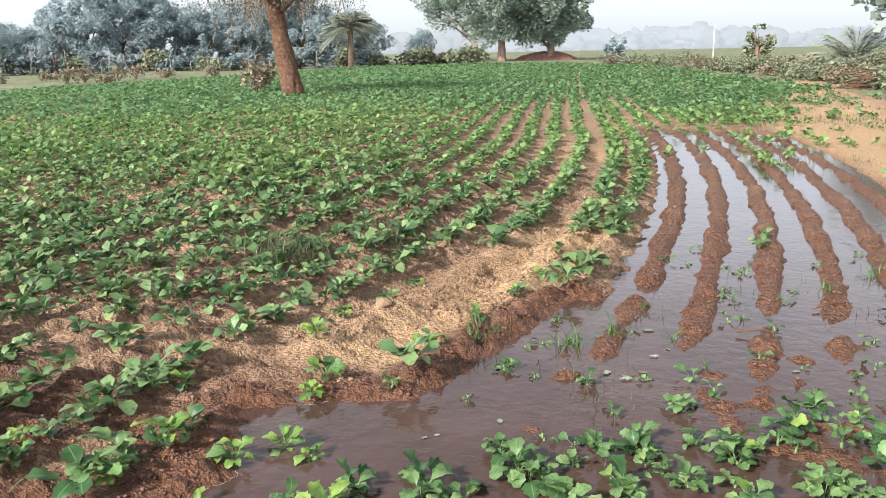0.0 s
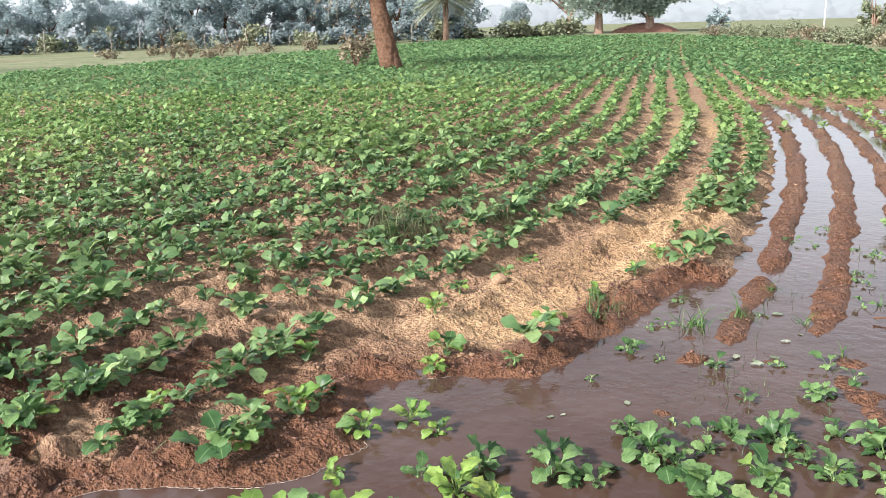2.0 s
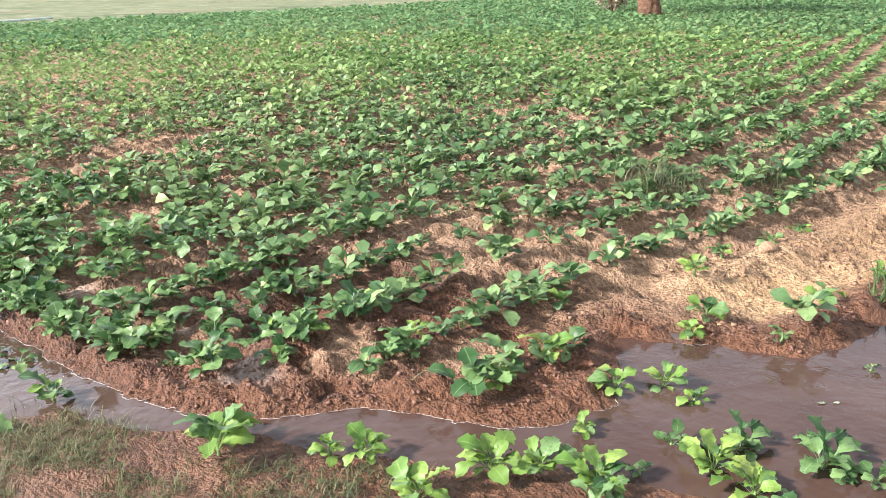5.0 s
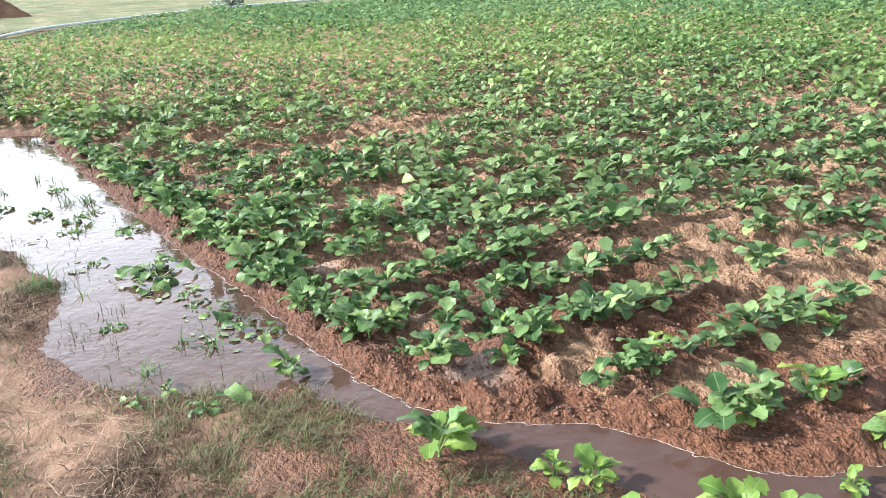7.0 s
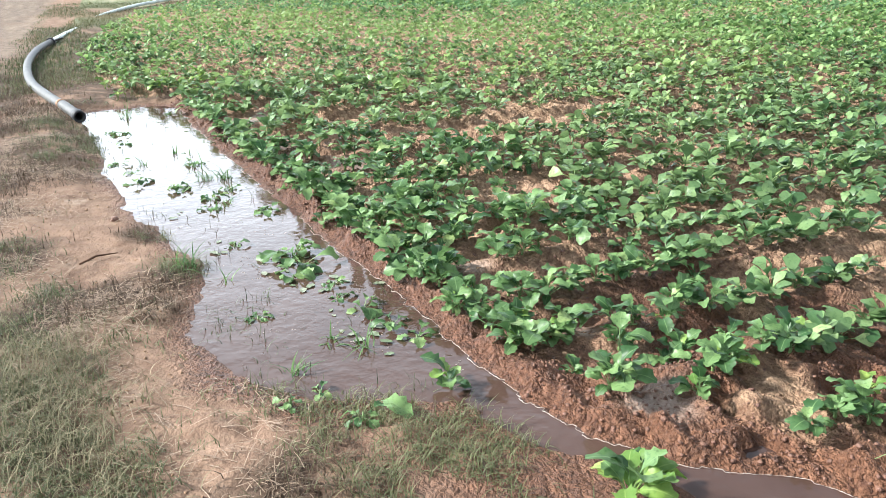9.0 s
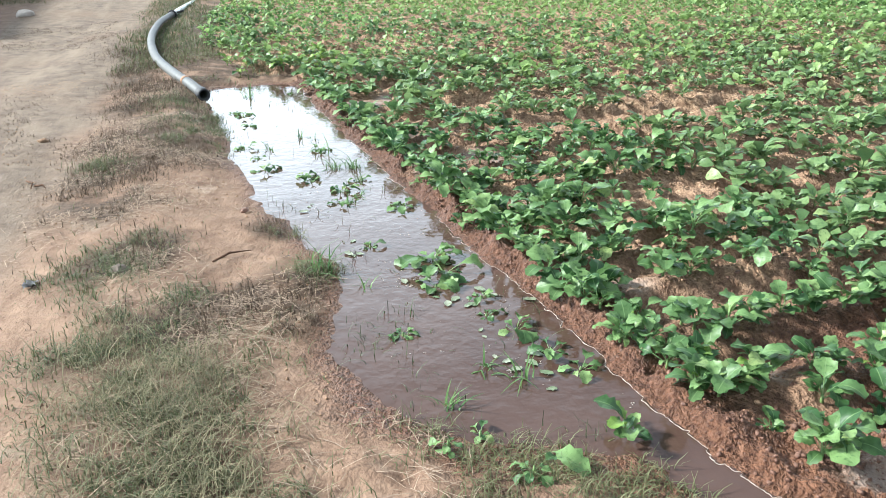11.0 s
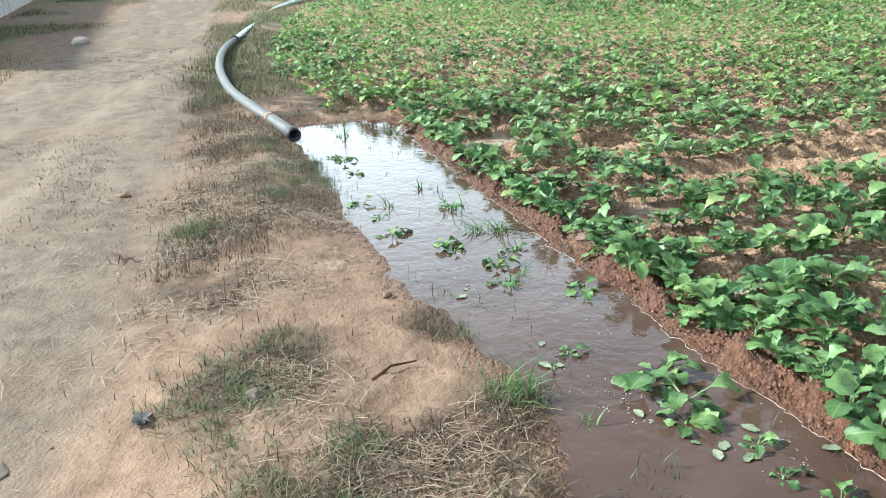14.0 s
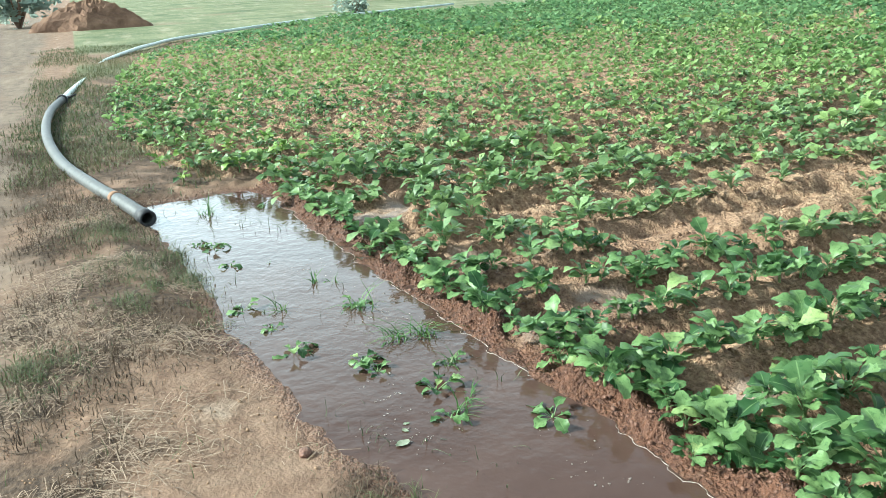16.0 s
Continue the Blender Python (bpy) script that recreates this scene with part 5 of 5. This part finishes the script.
def pipe():
    grey = plain("grey_plastic", (0.062, 0.064, 0.064), (0.10, 0.10, 0.098), 20, 0.55, 0.4, 0.15, 0.003)
    white = plain("white_plastic", (0.52, 0.60, 0.58), (0.62, 0.70, 0.68), 15, 0.4, 0.5, 0.1, 0.003)
    black = plain("black_rubber", (0.025, 0.025, 0.028), (0.05, 0.05, 0.055), 30, 0.6)
    root = new("irrigation_pipe")
    z = 0.075
    line = smooth_line([(-8.66, -0.13, 0.035), (-9.2, -0.28, 0.06), (-9.78, -0.45, z), (-11.1, -0.72, z), (-12.9, -0.88, z), (-14.7, -0.87, z), (-15.95, -0.73, z)])
    part("grey_section", mesh_of("grey_section", *ring_tube(line, 0.052, 0.045), grey), root)
    part("mouth_collar", mesh_of("mouth_collar", *ring_tube([line[0] + Vector((0.02, 0.006, -0.001)), line[1] + Vector((0.0, 0, 0)), line[2]], 0.06, 0.046), black), root, None, "black collar at the open end")
    part("worn_band", mesh_of("worn_band", *ring_tube(line[9:11], 0.0545, 0.0515), HEAP_SOIL), root, None, "muddy band round the pipe")
    far = smooth_line([(-15.95, -0.73, z), (-18.1, -0.5, 0.04), (-20.5, -0.2, -0.02), (-23.1, 0.05, -0.02), (-25.0, 0.8, 0.05), (-26.4, 1.45, 0.07), (-28.6, 2.6, 0.06), (-32.0, 6.2, z), (-34.7, 9.9, z), (-37.4, 15.0, z)])
    part("white_section", mesh_of("white_section", *ring_tube(far, 0.045, 0.039), white), root)
    part("joint_clamp", mesh_of("joint_clamp", *ring_tube([line[-2].lerp(line[-1], 0.75), line[-1], far[1].lerp(far[0], 0.8)], 0.075, 0.05), black), root, None, "black joint clamp with a lever")
    part("clamp_lever", mesh_of("clamp_lever", *tube([line[-1] + Vector((0, 0.08, 0.03)), line[-1] + Vector((0.02, 0.2, 0.06))], [0.02, 0.014], 6), black), root)
    tagged(root, "grey plastic irrigation pipe lying in a curve on the grass", "pipe")


pipe()


# ---- on and in the water ----
def foam():
    r = np.random.default_rng(431)
    ribbons = []
    pts = smooth_line([(x, y, WATER) for x, y in FIELD_BANK[1:22]], 36)
    for n, p in enumerate(pts):
        gap = vnoise(p.x, p.y, 0.5, 90)
        d = pts[min(n + 1, len(pts) - 1)] - pts[max(n - 1, 0)]
        side = Vector((d.y, -d.x, 0)).normalized()
        # march from the water to where the bank rises through its surface
        for k in range(16):
            q = p + side * (0.1 - 0.016 * k)
            if ground_z(q.x, q.y) > WATER - 0.002:
                break
        ribbons.append((q + side * 0.009, gap))
    pieces, run = [], []
    for q, gap in ribbons + [(None, 1)]:
        if q is not None and gap < 0.8:
            run.append(q + Vector((r.normal(0, 0.002), r.normal(0, 0.002), 0.001)))
            continue
        if len(run) > 3:
            pieces.append(tube(run, [r.uniform(0.0005, 0.002) for _ in run], 5))
        run = []
    tagged(new("foam_line", mesh_of("foam_line", *joined(pieces), FOAM)), "thin line of pale foam along the muddy bank", "foam", kind="stuff")
    spots = [(-5.06, 0.45, 0.14), (-4.42, 0.67, 0.1), (-4.05, 0.82, 0.14), (-4.0, 0.9, 0.1), (-4.5, 1.15, 0.06), (-4.62, 1.0, 0.07), (-3.94, 1.25, 0.12), (-3.54, 1.17, 0.1), (-3.6, 1.0, 0.07), (-5.3, 0.5, 0.05),
             (-2.6, 1.4, 0.06), (-2.41, 0.99, 0.06), (0.53, 4.45, 0.16), (0.62, 4.6, 0.1), (-0.1, 4.75, 0.07), (1.6, 7.4, 0.2), (-6.3, 0.75, 0.14), (-6.6, 0.85, 0.12), (-6.05, 0.95, 0.12), (-5.9, 0.7, 0.12), (-5.1, 0.56, 0.14), (-5.5, 0.6, 0.12), (-4.9, 1.1, 0.12), (-7.2, 0.7, 0.12), (-3.3, 0.8, 0.14), (-3.0, 1.15, 0.12), (-3.7, 1.2, 0.12)]
    bits = []
    for x, y, s in spots:
        k = int(9000 * s)
        a, d = r.uniform(0, 6.28, k), 1.7 * s * r.uniform(0, 1, k) ** 0.7
        bits.append(np.stack([x + d * np.cos(a), y + 0.7 * d * np.sin(a), np.full(k, WATER + 0.001)], 1))
    spots_at = np.concatenate(bits)
    lace = np.abs(vnoise(spots_at[:, 0], spots_at[:, 1], 0.05, 92) - 0.5) + 0.12 * np.abs(vnoise(spots_at[:, 0], spots_at[:, 1], 0.2, 93) - 0.3)
    spots_at = spots_at[lace < 0.055][::3]
    heap = Heap()
    sc = 0.0015 + 0.0045 * r.uniform(0, 1, len(spots_at)) ** 2
    v, f = lumps(433)[0]
    heap.add(v * np.array([1, 1, 0.1]), f, turns(r.uniform(0, 6.28, len(sc)), np.zeros(len(sc)), sc, spots_at, sc * r.uniform(0.5, 1.0, len(sc))))
    tagged(new("foam_flecks", heap.mesh("foam_flecks", FOAM)), "flecks of whitish foam floating on the water", "foam", kind="stuff")


foam()


def tufts(name, rows, mat, label):
    """rows: x, y, blades, length, spread, blade width."""
    heap = Heap()
    for n, (x, y, k, length, spread, width) in enumerate(rows):
        r = np.random.default_rng(500 + n + len(name))
        z = max(ground_z(x, y), WATER - 0.02)
        pl = np.stack([x + r.normal(0, spread, k), y + r.normal(0, spread, k), np.full(k, z)], 1)
        one = blades(pl, length, width, 0.5, 700 + n, 4, 0.6 if name == "water_grass" else 0.7)
        heap.v += one.v
        heap.f += [f + heap.n for f in one.f]
        heap.n += one.n
    return tagged(new(name, heap.mesh(name, mat)), label, "grass", kind="stuff")


def water_weeds():
    grassy = [(-8.77, 0.31, 1.4), (-6.93, 0.65, 0.6), (-6.88, 0.74, 0.5), (-6.61, 0.38, 0.8), (-6.44, 0.76, 1.1), (-5.98, 0.8, 1.3), (-5.96, 0.92, 1.5), (-7.42, 0.49, 0.4), (-5.6, 0.9, 0.7), (-5.3, 0.85, 0.7), (-5.2, 0.78, 0.8), (-4.11, 0.5, 1.3),
              (-3.89, 0.66, 0.6), (-3.32, 0.69, 0.5), (-3.0, 1.0, 0.7), (-2.75, 0.8, 0.8), (-2.9, 1.12, 0.9), (0.2, 4.82, 1.8), (0.4, 5.0, 0.9), (0.75, 5.1, 0.7), (-0.32, 4.6, 0.9), (0.95, 4.7, 0.6), (1.1, 5.6, 0.6), (1.6, 6.3, 0.8), (0.5, 5.6, 0.6), (1.95, 6.9, 1.2)]
    green = leafy("fresh_grass_blade", (0.05, 0.12, 0.035), (0.15, 0.25, 0.08), (0.1, 0.1, 0.05), 0.35, 0.5, True, 0)
    tufts("water_grass", [(x, y, int(22 * s), 0.15 * min(s, 1.2), 0.024 * s, 0.009) for x, y, s in grassy], green, "thin green grass growing out of the muddy water")
    leafy_ = [(-8.76, 0.72, 0.5), (-7.9, 0.22, 0.6), (-8.02, 0.13, 0.45), (-7.49, 0.26, 0.5), (-6.72, 0.19, 0.6), (-6.4, 0.28, 0.4), (-6.07, 0.31, 0.8), (-5.83, 0.57, 0.7), (-5.7, 0.6, 0.6), (-5.63, 0.93, 0.5), (-5.42, 0.76, 0.8), (-5.18, 0.73, 0.5), (-5.0, 1.08, 0.7),
              (-6.5, 0.76, 0.6), (-4.4, 0.78, 0.5), (-4.13, 1.06, 1.2), (-3.95, 1.08, 1.3), (-3.8, 1.0, 0.9), (-3.43, 1.14, 0.5), (-3.26, 1.22, 0.75), (-3.05, 1.3, 0.6), (-2.88, 1.36, 0.55), (-3.62, 1.17, 0.5), (-3.35, 0.74, 0.4), (-2.56, 0.85, 0.4), (-2.27, 0.94, 0.5), (-2.5, 0.72, 0.35)]
    for n, (x, y, s) in enumerate(leafy_):
        near_plant(x, y, s * 0.85, np.random.default_rng(560 + n), "half-drowned leafy weed in the muddy water", 13, "water_weed", 36)
    rr = np.random.default_rng(577)
    made = 0
    while made < 70:
        x, y = rr.uniform(-0.3, 2.8), rr.uniform(3.4, 7.6)
        q = plan(np.array([x]), np.array([y]))
        if q["z"][0] > WATER + 0.01 or not (q["sd"][0] < -0.1 or q["flood"][0] > 0.5):
            continue
        near_plant(x, y, rr.uniform(0.22, 0.5), rr, "half-drowned leafy weed in the muddy water", 6, "water_weed", 14)
        made += 1
    thin = scatter(-9.0, -2.4, 0.0, 1.5, 20000, 571, lambda x, y, p: (p["sd"] < -0.05) * step(0.5, 0.72, 0.6 * vnoise(x, y, 0.55, 95) + 0.4 * vnoise(x, y, 0.2, 96)) * (0.15 + 0.25 * (x > -4.4)))
    more = scatter(-0.2, 2.8, 3.2, 7.2, 16000, 572, lambda x, y, p: (p["z"] < WATER + 0.02) * step(0.52, 0.75, 0.6 * vnoise(x, y, 0.5, 97) + 0.4 * vnoise(x, y, 0.2, 98)) * 0.25)
    both = np.concatenate([thin, more])
    both[:, 2] = WATER - 0.006
    tagged(new("drowned_grass", blades(both, 0.07, 0.0034, 1.3, 573, 4, 0.9).mesh("drowned_grass", DROWNED)), "thin grass blades drowned in the muddy water", "grass", kind="stuff")
    land = [(-4.15, 0.42, 120, 0.08, 0.06), (-4.3, -0.53, 90, 0.07, 0.06), (-3.95, -0.6, 100, 0.08, 0.07), (-4.75, -0.38, 90, 0.07, 0.07), (-7.2, -0.02, 110, 0.09, 0.08), (-7.9, -0.1, 110, 0.09, 0.09), (-6.4, -0.86, 90, 0.08, 0.07), (-8.25, -0.2, 90, 0.09, 0.07)]
    tufts("verge_tufts", [(*row, 0.0035) for row in land], GRASS, "tufts of green grass on the verge")
    wispy = [(-3.62, -0.42, 200, 0.10, 0.1), (-3.42, -0.5, 260, 0.11, 0.1), (-3.2, -0.28, 420, 0.12, 0.13), (-3.15, -0.08, 260, 0.11, 0.11), (-2.9, -0.2, 480, 0.13, 0.14), (-2.6, -0.12, 420, 0.12, 0.14), (-2.35, -0.08, 380, 0.12, 0.13), (-2.2, 0.06, 300, 0.1, 0.12), (-3.0, -0.45, 300, 0.11, 0.13), (-2.5, -0.4, 300, 0.11, 0.14)]
    tufts("wispy_grass", [(*row, 0.0028) for row in wispy], WISPY, "wispy grey-green grass gone to seed on the verge")
    tall = [(-2.33, 5.75, 2.4), (-2.15, 5.8, 2.0), (-2.45, 5.95, 1.6), (-2.05, 6.1, 1.2), (-1.76, 6.5, 1.3), (-1.6, 6.4, 1.0), (-0.3, 4.78, 0.9), (-8.2, 4.6, 1.2)]
    tufts("tall_grass_clumps", [(x, y, int(60 * s), 0.2 * min(s, 1.4), 0.05 * s, 0.008) for x, y, s in tall], GRASS, "tall light green grass clumps among the crop rows")


water_weeds()


def rock(name, x, y, sx, sy, sz, seed, mat, label, category):
    bm = bmesh.new()
    bmesh.ops.create_icosphere(bm, subdivisions=2, radius=1)
    for v in bm.verts:
        k = 1 + 0.25 * noise.noise(v.co * 1.3 + Vector((seed, 0, 0))) + 0.12 * noise.noise(v.co * 3.1 + Vector((0, seed, 0)))
        v.co = Vector((v.co.x * sx * k, v.co.y * sy * k, max(-0.5, v.co.z) * sz * k))
    ob = new(name, bm_mesh(name, bm, mat, False))
    ob.matrix_basis = pose(x, y, ground_z(x, y) + 0.3 * sz, 0, 0, seed * 37)
    return tagged(ob, label, category)


def small_things():
    rock("stone", -3.5, -0.95, 0.05, 0.022, 0.02, 1, STONE, "small dark grey stone on the dirt track", "stone")
    rock("stone", -4.28, -0.49, 0.045, 0.038, 0.03, 2, STONE, "rounded tan stone in the verge grass", "stone")
    rock("stone", -7.27, -1.35, 0.045, 0.03, 0.022, 3, CLOD, "small tan stone on the track", "stone")
    rock("stone", -17.2, -3.34, 0.2, 0.13, 0.09, 4, plain("pale_brick", (0.36, 0.31, 0.27), (0.48, 0.43, 0.39), 14), "pale broken brick beside the track", "brick")
    rock("stone", -16.3, -4.9, 0.42, 0.25, 0.12, 5, STONE, "flat grey-brown stone slab near the wall", "stone")
    rock("clod", -1.02, 4.9, 0.055, 0.045, 0.035, 6, CLOD, "large dry clod of soil by the bund", "clod")
    rock("clod", -1.35, 4.6, 0.05, 0.045, 0.03, 7, CLOD, "dry clod of soil between the rows", "clod")
    rock("clod", -2.75, 5.9, 0.06, 0.05, 0.04, 8, CLOD, "dry clod of soil between the rows", "clod")
    rock("clod", -5.18, 0.14, 0.03, 0.025, 0.02, 9, MUD, "small reddish clod at the water's edge", "clod")
    rock("clod", -4.06, -1.36, 0.08, 0.07, 0.01, 10, STONE, "flattened clod of earth on the track", "clod")
    for n, (x, y, a, l) in enumerate(((-6.06, -1.23, 20, 0.22), (-5.99, -1.15, 50, 0.12), (1.62, 6.0, 40, 0.3), (1.2, 5.3, 10, 0.25), (-2.0, -0.6, 80, 0.2), (-4.4, 0.05, 120, 0.22))):
        z = max(ground_z(x, y), WATER) + 0.012
        ob = new("twig", mesh_of("twig", *tube([(-l / 2, 0, 0), (0, 0.02, 0.012), (l / 2, -0.01, 0.004)], [0.007, 0.006, 0.003], 6), BARK))
        ob.matrix_basis = pose(x, y, z, 0, 0, a)
        tagged(ob, "short dark twig lying on the ground", "twig")
    # scrap of dark plastic on the track
    vs, fs = [], []
    r = np.random.default_rng(441)
    for j in range(5):
        for i in range(7):
            vs.append((0.014 * (i - 3) + r.normal(0, 0.006), 0.014 * (j - 2) + r.normal(0, 0.006), abs(r.normal(0, 0.012)) + 0.004))
    for j in range(4):
        for i in range(6):
            fs.append((j * 7 + i, j * 7 + i + 1, j * 7 + i + 8, j * 7 + i + 7))
    ob = new("plastic_scrap", mesh_of("plastic_scrap", vs, fs, plain("dark_plastic", (0.03, 0.03, 0.033), (0.085, 0.08, 0.08), 60, 0.4, 0.5)))
    ob.location = (-4.24, -0.89, ground_z(-4.24, -0.89) + 0.002)
    tagged(ob, "crumpled scrap of dark plastic on the track", "litter")
    # fallen yellowish leaf on the mud, and a floating one
    for x, y, s in ((-1.36, 2.35, 0.9), (-2.4, 0.99, 1.0)):
        ob = new("fallen_leaf", NEAR_LEAVES[2])
        ob.matrix_basis = pose(x, y, max(ground_z(x, y), WATER) - 0.02 * s, 0, 22, 30) @ Matrix.Scale(s, 4)
        tagged(ob, "pale fallen mustard leaf lying on the mud", "leaf")

    # dead leaves afloat round the weeds of the channel
    pale = leafy("bleached_leaf", (0.09, 0.14, 0.06), (0.3, 0.32, 0.24), (0.38, 0.38, 0.32), 0.15, 0.4)
    shapes = []
    for k in range(4):
        vs, fs = [], []
        for i in range(7):
            w = 0.022 * math.sin(math.pi * (0.08 + 0.88 * i / 6)) ** 0.7
            for u in (-1, 0, 1):
                vs.append((0.012 * (i - 3), u * w * r.uniform(0.8, 1.15), 0.004 + abs(u) * r.uniform(0, 0.006) + r.uniform(0, 0.004)))
        for i in range(6):
            fs += [(i * 3 + j, i * 3 + 3 + j, i * 3 + 4 + j, i * 3 + 1 + j) for j in (0, 1)]
        shapes.append(mesh_of("floating_leaf", vs, fs, pale))
    for x, y, spread, count in ((-4.0, 0.95, 0.16, 7), (-3.6, 1.14, 0.14, 8), (-4.35, 0.7, 0.12, 5), (-3.15, 1.1, 0.12, 5), (-2.75, 1.15, 0.15, 4), (-5.2, 0.5, 0.1, 3), (0.5, 4.45, 0.12, 5), (0.9, 4.9, 0.3, 5), (-0.15, 3.6, 0.25, 4)):
        for _ in range(count):
            px, py = x + r.normal(0, spread), y + r.normal(0, spread * 0.6)
            if ground_z(px, py) > WATER - 0.004:
                continue
            ob = new("floating_leaf", shapes[int(r.integers(4))])
            ob.matrix_basis = pose(px, py, WATER, 0, 0, r.uniform(0, 360)) @ Matrix.Scale(r.uniform(0.35, 0.95), 4)
            tagged(ob, "bleached leaf floating on the muddy water", "leaf", "leaves afloat in the channel")


small_things()
